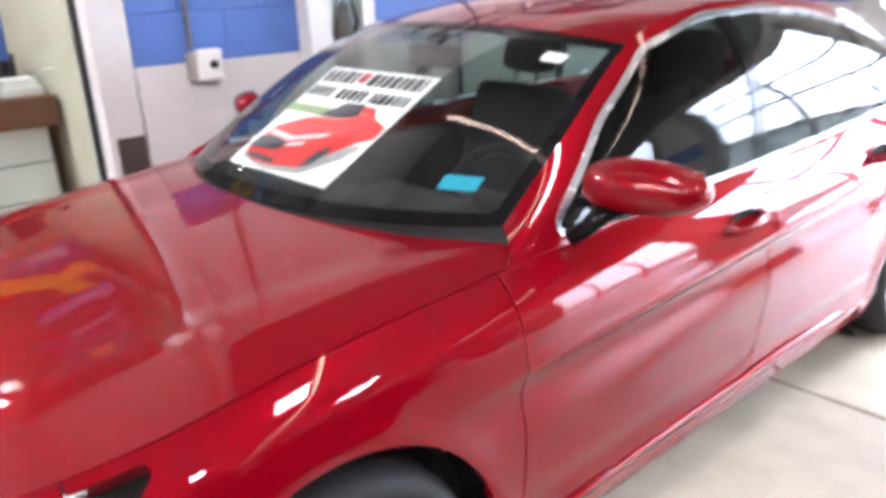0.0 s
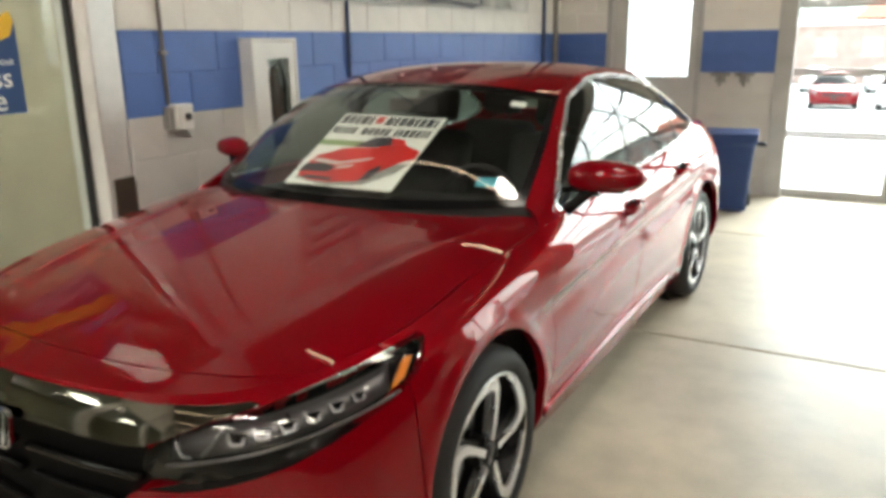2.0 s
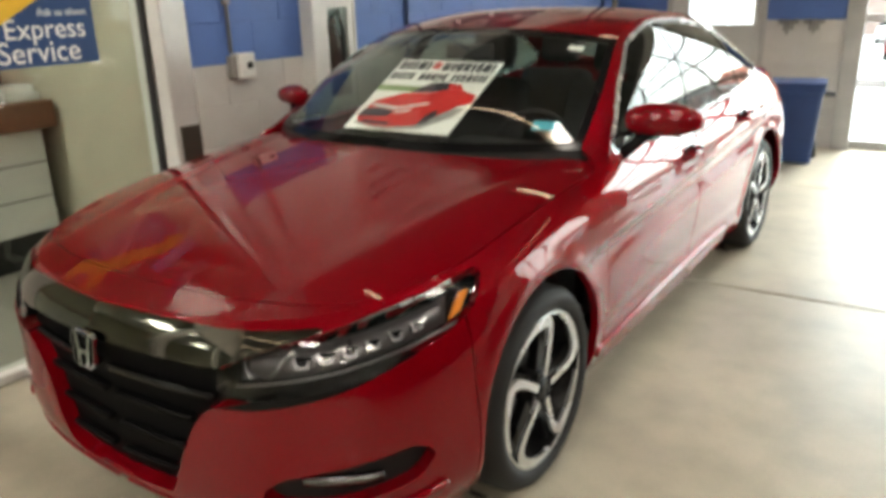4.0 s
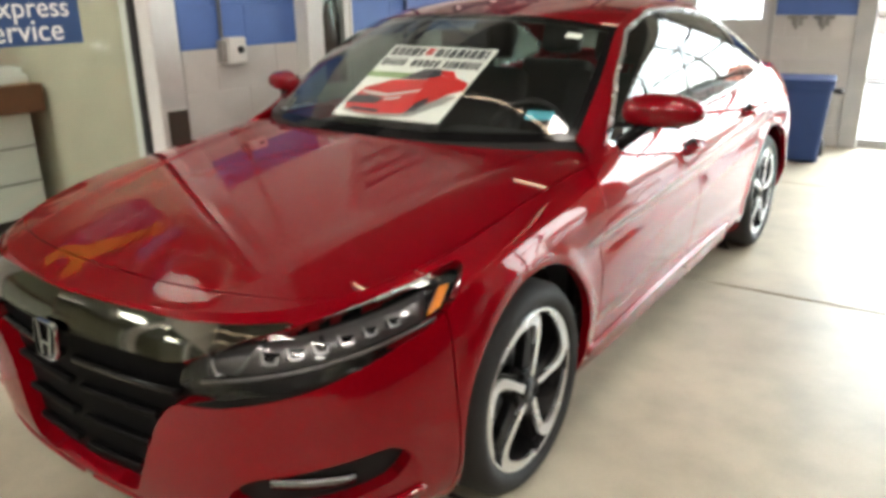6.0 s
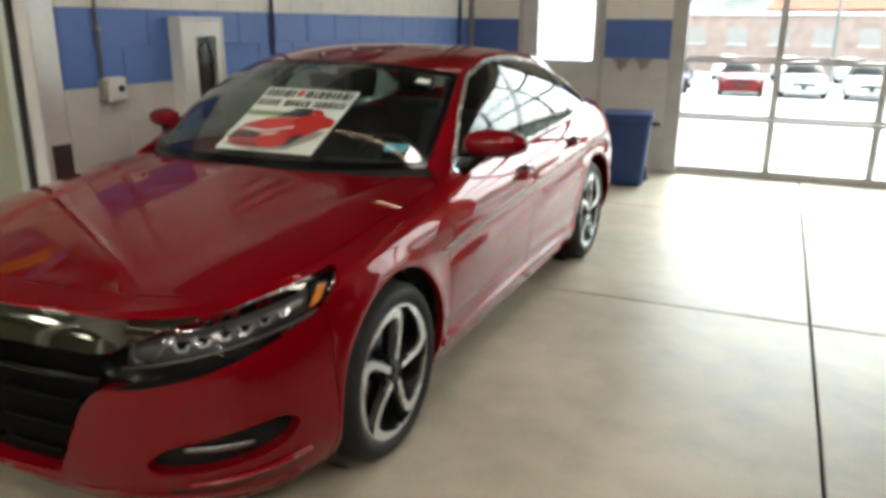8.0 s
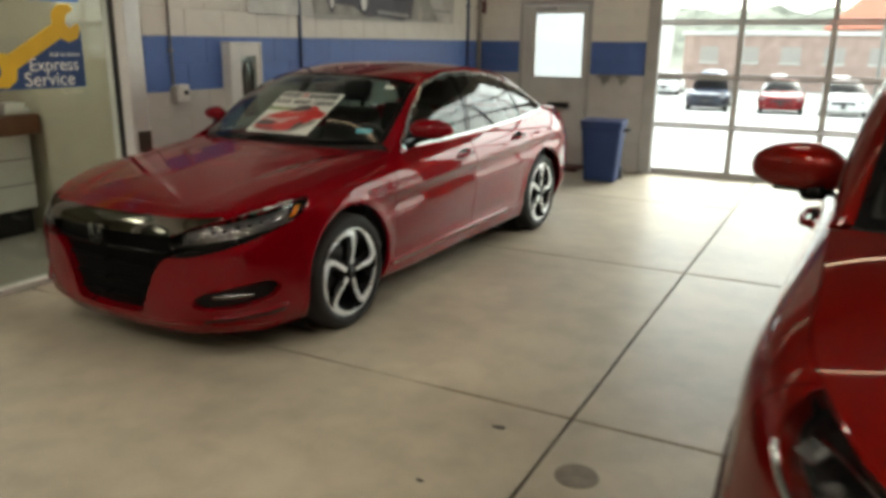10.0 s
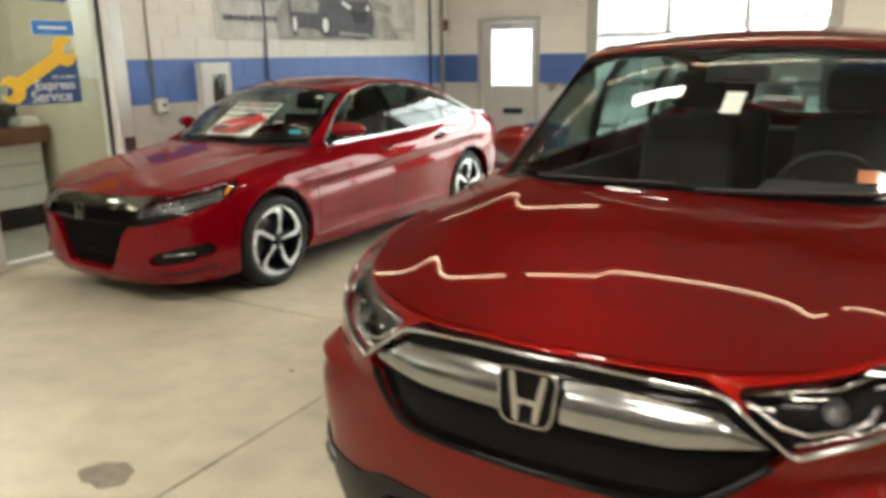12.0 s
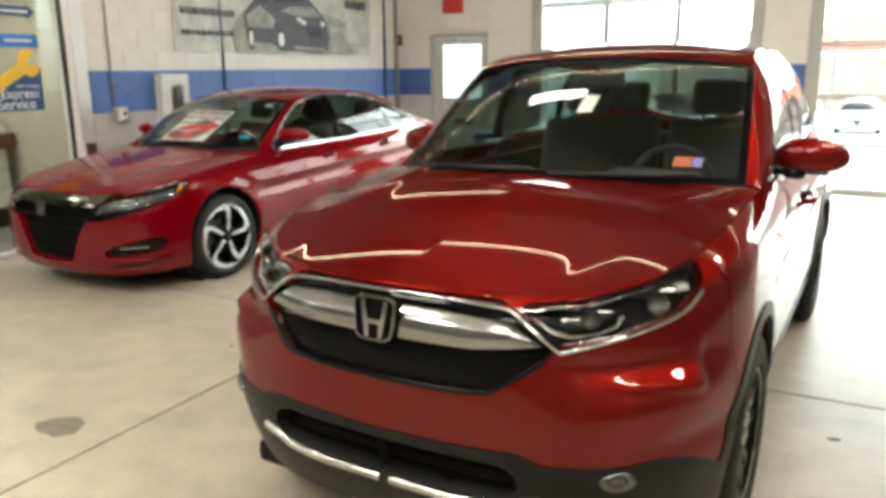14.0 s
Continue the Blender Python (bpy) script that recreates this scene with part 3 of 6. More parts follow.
def build_car(name, spec, at, material):
    car = new(name)
    car.matrix_world = at
    tagged(car, spec["label"], spec["category"])
    sh = Shell(spec["lines"], spec.get("nu", 230), spec.get("nv", 44), spec.get("sculpt"))
    wb, R = spec["wheelbase"], spec["tyre"]
    gaps = Sheet(np.zeros((0, 3)), np.zeros((0, 2)), [])
    rest = sh.sheet

    def split(sheet, field, gap=0.0022):
        nonlocal gaps
        a, b, g = sheet.split(field, gap)
        gaps = gaps.add(g.moved(-0.007)) if g.F else gaps
        return a, b

    # wheel openings
    AR = spec["arch"]
    for y in (0.0, wb):
        _, rest = rest.cut(disc(y, R + spec.get("arch_up", 0.0), AR))
    # lower cladding
    if "clad" in spec:
        C = spec["clad"]
        arch = lambda V, Q: np.minimum(np.minimum(disc(0, R, AR + 0.065)(V, Q), disc(wb, R, AR + 0.065)(V, Q)), np.maximum(V[:, 2] - np.interp(Q[:, 0], C[0], C[1]), -9))
        clad, rest = rest.cut(arch)
        hole, clad = clad.cut(poly(rounded(spec["intake"], .02), (0, 1), "Q"))
        hole.moved(-.05).whole().flanged(-.054).make("lower_intake", GAP, car, "black lower air intake", 0)
        clad.moved(0.006).whole().make("lower_cladding", SATIN_BLACK, car, "matt black plastic cladding", 0.02)
    # front openings
    fr = spec["front"]
    for reg in fr["openings"]:
        hole, rest = rest.cut(poly(reg["shape"], (0, 1), "Q"))
        deep = hole.moved(-reg["depth"])
        if reg["mid"]:
            deep.whole().make(reg["name"], reg["mat"], car, reg.get("label", ""), 0)
        else:
            mirror_pair(deep, reg["name"], reg["mat"], car, reg.get("label", ""), 0)
    # doors
    d = spec["doors"]
    doors = []
    for shape in d["shapes"]:
        a, rest = split(rest, poly(rounded(shape, 0.05)))
        doors.append(a)
    for a, hs in zip(doors, d["handles"]):
        for obj, sgn in zip(mirror_pair(a, "door", material, car), (1, -1)):
            i = int(np.argmin(np.hypot(a.V[:, 1] - hs[0], a.V[:, 2] - hs[1])))
            x = a.V[i, 0]
            hob = part("handle", tube([(sgn * (x - 0.01), hs[0] - 0.10, hs[1] - 0.008), (sgn * (x + 0.028), hs[0] - 0.075, hs[1] - 0.006), (sgn * (x + 0.034), hs[0], hs[1]), (sgn * (x + 0.028), hs[0] + 0.075, hs[1] + 0.006), (sgn * (x - 0.01), hs[0] + 0.10, hs[1] + 0.008)], 0.014, 10), material, obj, smooth=True)
            cup = lathe([(0.002, 0.075), (-0.004, 0.07), (-0.006, 0.001)], 24, m=pose(sgn * (x + 0.003), hs[0], hs[1]) @ Matrix.Diagonal((sgn, 1, 0.5, 1)))
            part("handle_recess", cup, GAP, obj, smooth=True)
    # bumpers, fenders and quarters
    front, rest = split(rest, fr["bumper"])
    fender, rest = split(rest, lambda V, Q: V[:, 1] - spec["fender_end"])
    rear, quarter = split(rest, spec["rear_bumper"])
    front.whole().make("front_bumper", material, car, "", fr.get("fold", 0.05))
    mirror_pair(fender, "fender", material, car, "", 0.03)
    mirror_pair(quarter, "rear_quarter", material, car, "", 0.03)
    rear.whole().make("rear_bumper", material, car, "", 0.03)

    # hood
    h = spec["hood"]
    nt, nw = 70, 60
    t = np.linspace(0, 1, nt)[:, None]
    u = np.linspace(0, 1, nw)[None, :]
    k0 = np.interp(h["q_corner"], sh.q, np.arange(len(sh.q)))
    k1 = np.interp(h["q_cowl"], sh.q, np.arange(len(sh.q)))
    top = lambda k: np.stack([np.interp(k, np.arange(len(sh.top)), sh.top[:, a]) for a in range(3)], -1)
    edge = top(k0 + (k1 - k0) * t[:, 0])
    cen = spline(np.linspace(0, 1, len(h["centre"])), np.array(h["centre"], float), t[:, 0])

    def sheet_of(t, u, edge, cen):
        x = u * edge[:, None, 0]
        y = cen[:, None, 1] + (edge[:, None, 1] - cen[:, None, 1]) * u ** 2.2
        z = cen[:, None, 2] + (edge[:, None, 2] - cen[:, None, 2]) * (0.35 * u ** 2 + 0.65 * u ** 4)
        ridge = h["ridge"][0] + (h["ridge"][1] - h["ridge"][0]) * t
        z = z + h["ridge_h"] * (1 - (1 - t) ** 3) * (1 / (1 + np.exp(-(u - ridge) / 0.03)) - u) * (1 - u ** 6)
        return np.stack([x, y, z], -1)

    H = sheet_of(t, u, edge, cen)
    nose = top(k0 * u[0])
    H = H + ((1 - t) ** 4)[:, :, None] * (nose[None] - H[:1])
    Q = np.zeros((nt, nw, 2))
    Q[:, :, 0], Q[:, :, 1] = t, u
    hood = Sheet.grid(H, Q)
    hood.F = [f[::-1] for f in hood.F] if np.sum(hood.normals()[:, 2]) < 0 else hood.F
    strip, hood = split(hood, lambda V, Q: Q[:, 0] - h["cut"](Q[:, 1]))
    if strip.F:
        strip.whole().make("nose_panel", material, car, "", 0)
    hood, _ = hood.cut(lambda V, Q: Q[:, 1] - 0.994)
    hood.whole().make("hood", material, car, "", 0.02)

    # greenhouse side: belt, a line between, roof edge
    g = spec["green"]
    r1 = np.array(g["roof_edge"], float)
    belt = sh.top_at_y(np.array(g["belt_y"], float))
    half = (belt + r1) / 2 + np.array([1, 0, 0.25])[None] * g["bow"] * np.linalg.norm(r1 - belt, axis=1)[:, None]
    G = loft([belt, half, r1], 150, 40)
    side = Sheet.grid(G, np.zeros((150, 40, 2)))
    side.F = [f[::-1] for f in side.F] if np.sum(side.normals()[:, 0]) < 0 else side.F
    glass_in = poly(rounded(g["glass"], 0.05))
    glass, pillar = side.cut(glass_in)
    trim, pillar = pillar.cut(lambda V, Q: glass_in(V, Q) - g["trim"])
    mirror_pair(trim.moved(0.004), "window_trim", g["trim_mat"], car, g["trim_label"], 0.012)
    mirror_pair(pillar, "roof_pillar", material, car, "", 0.02)
    posts = Sheet(np.zeros((0, 3)), np.zeros((0, 2)), [])
    for y0, lean, w in g["posts"]:
        p, glass = glass.cut(lambda V, Q: np.abs(V[:, 1] - y0 - lean * (V[:, 2] - belt[0][2])) - w)
        mirror_pair(p.moved(-0.001), "window_post", GLOSS_BLACK, car, "gloss black window post", 0.02)
    cuts = [p[0] for p in g["posts"]] + [99]
    for c in cuts:
        a, glass = glass.cut(lambda V, Q: V[:, 1] - (c + 0.1 if c < 99 else 99))
        if a.F:
            for ob in mirror_pair(a.moved(-0.004), "side_window", SIDE_GLASS if c == cuts[0] else spec["rear_glass"], car, "tinted side window", 0):
                ob.visible_shadow = False
    # windshield
    w = spec["screen"]
    n = 60
    k = np.searchsorted(G[:, -1, 1], w["top_y"])
    edge_line = G[: k + 1, -1]
    tt = np.linspace(0, 1, n)
    e = np.stack([np.interp(tt, np.linspace(0, 1, len(edge_line)), edge_line[:, a]) for a in range(3)], -1)
    c = np.array([w["base"], w["top"]], float)
    c = c[0][None] * (1 - tt[:, None]) + c[1][None] * tt[:, None] + np.array([0, -0.4, 0.9])[None] * w["bulge"] * (4 * tt * (1 - tt))[:, None]
    uu = np.linspace(0, 1, 40)
    W = np.zeros((n, 40, 3))
    W[:, :, 0] = e[:, None, 0] * uu
    for a in (1, 2):
        W[:, :, a] = c[:, None, a] + (e[:, None, a] - c[:, None, a]) * uu[None] ** 2.4
    Q = np.zeros((n, 40, 2))
    Q[:, :, 0], Q[:, :, 1] = tt[:, None], uu[None]
    screen = Sheet.grid(W, Q)
    screen.F = [f[::-1] for f in screen.F] if np.sum(screen.normals()[:, 2]) < 0 else screen.F
    spec["_screen"] = W
    inner, bord = screen.cut(lambda V, Q: np.maximum(np.maximum(w["frit"][0] - Q[:, 0], Q[:, 0] - w["frit"][1]), Q[:, 1] - w["frit"][2]))
    ob = inner.moved(0.0).whole().make("windshield", SCREEN_GLASS, car, "clear windshield glass", 0)
    ob.visible_shadow = False
    bord.whole().make("windshield_border", GLOSS_BLACK, car, "black windshield border", 0.01)
    # cowl
    hood_back = H[-1]
    C0 = np.stack([np.interp(uu, u[0], hood_back[:, a]) for a in range(3)], -1)
    rows = np.stack([C0 + (0, 0.0, -0.012), (C0 * 0.5 + W[0] * 0.5) + (0, 0, -0.02), W[0] + (0, 0, -0.002)])
    cow = Sheet.grid(np.swapaxes(rows, 0, 1).copy(), np.zeros((40, 3, 2)))
    cow.F = [f[::-1] for f in cow.F] if np.sum(cow.normals()[:, 2]) < 0 else cow.F
    cow.whole().make("cowl", SATIN_BLACK, car, "black plastic cowl below the windshield", 0)
    # roof
    rf = spec["roof"]
    kk = np.searchsorted(G[:, -1, 1], rf["end_y"])
    er = G[k: kk + 1, -1]
    m_ = len(er)
    s = np.linspace(0, 1, m_)
    cr = spline(np.linspace(0, 1, len(rf["centre"])), np.array([W[-1, 0]] + list(rf["centre"][1:]), float), s)
    Rf = np.zeros((m_, 40, 3))
    Rf[:, :, 0] = er[:, None, 0] * uu
    for a in (1, 2):
        Rf[:, :, a] = cr[:, None, a] + (er[:, None, a] - cr[:, None, a]) * uu[None] ** 2.6
    roof = Sheet.grid(Rf, np.zeros((m_, 40, 2)))
    roof.F = [f[::-1] for f in roof.F] if np.sum(roof.normals()[:, 2]) < 0 else roof.F
    roof.whole().make("roof", material, car, "", 0.02)
    # rear glass and deck
    bk = spec["back"]
    eb = G[kk:, -1]
    m2 = len(eb)
    s2 = np.linspace(0, 1, m2)
    cb = np.array([cr[-1], bk["base"]], float)
    cb = cb[0] * (1 - s2[:, None]) + cb[1] * s2[:, None] + np.array([0, 0.3, 0.9]) * 0.03 * (4 * s2 * (1 - s2))[:, None]
    B = np.zeros((m2, 40, 3))
    B[:, :, 0] = eb[:, None, 0] * uu
    for a in (1, 2):
        B[:, :, a] = cb[:, None, a] + (eb[:, None, a] - cb[:, None, a]) * uu[None] ** 2.4
    bg = Sheet.grid(B, np.zeros((m2, 40, 2)))
    bg.F = [f[::-1] for f in bg.F] if np.sum(bg.normals()[:, 2]) < 0 else bg.F
    ob = bg.whole().make("rear_window", spec["rear_glass"], car, "tinted rear window", 0)
    ob.visible_shadow = False
    # deck between rear window and the top edge of the tail
    y_end = eb[-1, 1]
    j0 = int(np.argmax((sh.top[:, 1] > y_end) & (np.arange(len(sh.top)) > len(sh.top) // 2)))
    tail = sh.top[j0:]
    tl = np.stack([np.interp(uu, np.linspace(0, 1, len(tail)), tail[::-1][:, a]) for a in range(3)], -1)
    dk = np.stack([B[-1] * (1 - f) + tl * f + np.array([0, 0, bk["crown"] * 4 * f * (1 - f)]) for f in np.linspace(0, 1, 12)])
    deck = Sheet.grid(dk, np.zeros((12, 40, 2)))
    deck.F = [f[::-1] for f in deck.F] if np.sum(deck.normals()[:, 2]) < 0 else deck.F
    deck.whole().make(bk["name"], material, car, "", 0.01)
    # gaps, wheel wells, floor pan
    tagged(gaps.whole().make("panel_gap", GAP, car, "dark gaps between body panels", 0), "dark gaps between body panels", kind="stuff")
    for y in (0.0, wb):
        for sgn in (1, -1):
            bm = lathe([(0.45, 0.02), (0.45, AR - 0.01), (0.80, AR - 0.002)], 64, m=Matrix.Translation((0, y, R + spec.get("arch_up", 0.0))) @ Matrix.Diagonal((sgn, 1, 1, 1)))
            part("wheel_well", bm, GAP, car, smooth=True)
    half_w = 0.78
    part("floor_pan", box(-half_w, half_w, AR + 0.03, wb - AR - 0.03, 0.17, 0.26, 0.02, bm=box(-half_w + 0.1, half_w - 0.1, -AR - 0.33, AR, 0.20, 0.28, 0.02)), GAP, car)
    # cabin
    belt_z = float(belt[2][2])
    y0, y1 = g["belt_y"][0] + 0.15, bk["base"][1] - 0.1
    for x in (-0.72, 0.72):
        part("door_lining", box(x - 0.02, x + 0.02, y0, y1, 0.3, belt_z - 0.05, 0.01), CABIN, car)
    part("cabin_floor", box(-0.70, 0.70, y0 - 0.5, y1, 0.30, 0.34), CABIN, car)
    part("rear_bulkhead", box(-0.70, 0.70, y1 - 0.25, y1, 0.34, belt_z - 0.03, 0.02), CABIN, car)
    part("front_bulkhead", box(-0.74, 0.74, y0 - 0.30, y0 - 0.26, 0.25, spec["dash"]["z"] - 0.1, 0.01), CABIN, car)
    bw, sz = spec["dash"]["y"], spec["seat_z"]
    dash = box(-0.70, 0.70, bw - 0.36, bw + 0.10, spec["dash"]["z"] - 0.25, spec["dash"]["z"], 0.05, 3)
    box(0.18, 0.56, bw - 0.12, bw + 0.08, spec["dash"]["z"] - 0.03, spec["dash"]["z"] + 0.05, 0.035, 3, bm=dash)
    part("dashboard", dash, CABIN, car, smooth=True)
    sw = pose(0.37, bw + 0.26, spec["dash"]["z"] - 0.05, 62)
    ring = tube([sw @ Vector((0.185 * math.cos(a), 0.185 * math.sin(a), 0)) for a in np.linspace(0, 2 * math.pi, 36, endpoint=False)], 0.016, 8, closed=True)
    for a in (0.2, math.pi - 0.2, -math.pi / 2):
        tube([sw @ Vector((0.04 * math.cos(a), 0.04 * math.sin(a), -0.01)), sw @ Vector((0.18 * math.cos(a), 0.18 * math.sin(a), 0))], 0.014, 6, bm=ring)
    box(-0.07, 0.07, -0.06, 0.06, -0.03, 0.01, 0.02, bm=ring, m=sw)
    part("steering_wheel", ring, CABIN, car, smooth=True)
    cloth = spec["cloth"]
    for x in (-0.37, 0.37):
        seat(car, x, bw + 0.75, sz, cloth)
    for x in (-0.37, 0.37):
        seat(car, x, bw + 1.62, sz + 0.03, cloth, 0.56)
    lin = roof.moved(-0.03)
    lin.F = [f[::-1] for f in lin.F]
    lin.whole().make("headliner", HEADLINER, car, "", 0)
    mp = Vector(W[-4, 0]) + Vector((0, 0.03, -0.09))
    part("rear_view_mirror", box(-0.12, 0.12, -0.012, 0.02, -0.035, 0.035, 0.015, m=Matrix.Translation(mp)), CABIN, car)
    # door mirrors
    mx = spec["mirror"]
    for sgn in (1, -1):
        mm = new("door_mirror")
        mm.parent = car
        mm.matrix_local = Matrix.Translation((sgn * mx["at"][0] + (mx.get("tuck", 0) if sgn < 0 else 0), mx["at"][1] + (mx.get("tuck", 0) if sgn < 0 else 0), mx["at"][2])) @ Matrix.Rotation(radians(sgn * 18), 4, "Z") @ Matrix.Scale(1 if sgn > 0 else mx.get("far", 1), 4)
        bm = bmesh.new()
        bmesh.ops.create_uvsphere(bm, u_segments=32, v_segments=20, radius=1.0)
        a, b, c2 = mx["size"]
        for v in bm.verts:
            p = v.co.copy()
            sx = math.copysign(abs(p.x) ** 0.75, p.x)
            sz_ = math.copysign(abs(p.z) ** 0.7, p.z) * (1 if p.z > 0 else .8)
            yb = max(p.y, -1) if p.y < 0 else p.y * 0.25
            v.co = Vector((sgn * sx * a, yb * b, sz_ * c2 * (1 - 0.16 * sx * sx - .10 * sx)))
        low = bm.copy()
        bmesh.ops.bisect_plane(bm, geom=bm.verts[:] + bm.edges[:] + bm.faces[:], plane_co=(0, 0, -0.55 * c2), plane_no=(0, 0, 1), clear_inner=True)
        bmesh.ops.bisect_plane(low, geom=low.verts[:] + low.edges[:] + low.faces[:], plane_co=(0, 0, -0.55 * c2), plane_no=(0, 0, 1), clear_outer=True)
        part("mirror_cap", bm, material, mm, smooth=True)
        part("mirror_base", low, GLOSS_BLACK, mm, "black lower mirror shell", smooth=True)
        part("mirror_foot", box(-a * 1.15, a * .45, -b * .35, b * .2, -c2 * .80, -c2 * .58, .008, m=Matrix.Diagonal((sgn, 1, 1, 1))), GLOSS_BLACK, mm, "black mirror foot")
        part("mirror_glass", box(-a * 0.8, a * 0.8, b * 0.25, b * 0.25 + 0.004, -c2 * 0.6, c2 * 0.65, 0.001), CHROME, mm, "silvered mirror glass")
        root = Vector(mx["root"]) - Vector(mx["at"])
        part("mirror_arm", tube([(sgn * root.x, root.y, root.z), (sgn * (root.x * 0.5), root.y * 0.5 - 0.01, -c2 * 0.75), (-sgn * a * 0.2, 0, -c2 * 0.72)], 0.022, 10), GLOSS_BLACK, mm, smooth=True)
    # wheels
    for y in (0.0, wb):
        for sgn in (1, -1):
            wheel(car, sgn * spec["track"], y, sgn, R, spec["rim"], spec["tyre_wide"], spec["wheel_style"])
    return car, sh, W


def lamp_parts(car, sh, shape, depth, name, inner):
    """Both head lamps: dark housing, clear cover and what inner(sgn, parent) puts inside."""
    base, _ = sh.sheet.cut(poly(shape, (0, 1), "Q"))
    for s, sgn in ((base, 1), (base.mirrored(), -1)):
        lamp = new(name)
        lamp.parent = car
        s.moved(-depth).flanged(-depth * 0.9).make("lamp_housing", GLOSS_BLACK, lamp, "dark lamp housing", 0)
        cov = s.moved(-0.002).make("lamp_cover", LENS, lamp, "clear lamp cover", 0)
        cov.visible_shadow = False
        inner(sgn, lamp)


# ---------- the red sedan ----------
SEDAN_LINES = [
    [(0, -.85, .155), (.40, -.825, .155), (.68, -.70, .16), (.83, -.46, .17), (.855, 0, .19), (.86, .5, .19), (.86, 1.4, .19), (.86, 2.3, .19), (.855, 2.83, .19), (.83, 3.40, .24), (.60, 3.75, .28), (0, 3.83, .28)],
    [(0, -.905, .235), (.42, -.865, .235), (.72, -.735, .24), (.88, -.46, .26), (.905, 0, .29), (.895, .5, .285), (.885, 1.4, .285), (.895, 2.3, .29), (.91, 2.83, .31), (.88, 3.42, .34), (.62, 3.80, .36), (0, 3.90, .36)],
    [(0, -.915, .45), (.42, -.875, .45), (.735, -.745, .46), (.893, -.45, .48), (.925, 0, .50), (.913, .5, .47), (.900, 1.4, .47), (.912, 2.3, .49), (.925, 2.83, .52), (.90, 3.43, .52), (.66, 3.84, .54), (0, 3.95, .54)],
    [(0, -.925, .62), (.42, -.875, .62), (.72, -.735, .635), (.878, -.44, .665), (.915, 0, .71), (.922, .5, .71), (.925, 1.4, .73), (.925, 2.3, .76), (.92, 2.83, .79), (.88, 3.42, .79), (.66, 3.84, .77), (0, 3.95, .77)],
    [(0, -.905, .715), (.42, -.845, .718), (.69, -.69, .735), (.845, -.41, .775), (.885, 0, .825), (.898, .5, .845), (.895, 1.4, .865), (.885, 2.3, .885), (.865, 2.83, .91), (.82, 3.41, .93), (.64, 3.79, .93), (0, 3.90, .93)],
    [(0, -.87, .765), (.42, -.80, .768), (.665, -.63, .785), (.79, -.36, .825), (.815, 0, .875), (.835, .5, .925), (.835, 1.4, .95), (.825, 2.3, .97), (.80, 2.83, 1.0), (.76, 3.38, 1.015), (.60, 3.68, 1.025), (0, 3.78, 1.03)],
]
SEDAN_LAMP = rounded([(.44, .603), (.455, .668), (.60, .722), (.85, .777), (1.09, .812), (1.23, .828), (1.16, .745), (1.05, .70), (.80, .638), (.56, .592)], .03)


def bell(a):
    return np.exp(-a * a)


def sedan_sculpt(q, G):
    """A shallow waist in the doors, a crease above it and slight lips round the wheels."""
    y, z = G[:, :, 1], G[:, :, 2]
    side = 1 / (1 + np.exp(-(y - .35) / .08)) / (1 + np.exp((y - 3.1) / .15))
    crease = .705 + .045 * np.clip(y, 0, 3)
    d = -.024 * bell((z - crease + .070) / .055) * side + .010 * bell((z - crease) / .016) * side - .010 * bell((z - .36) / .05) * side
    for c in (0, 2.83):
        r = np.hypot(y - c, z - .343)
        d = d + .008 * bell((r - .40) / .03) * (np.abs(G[:, :, 0]) > .7)
    return d


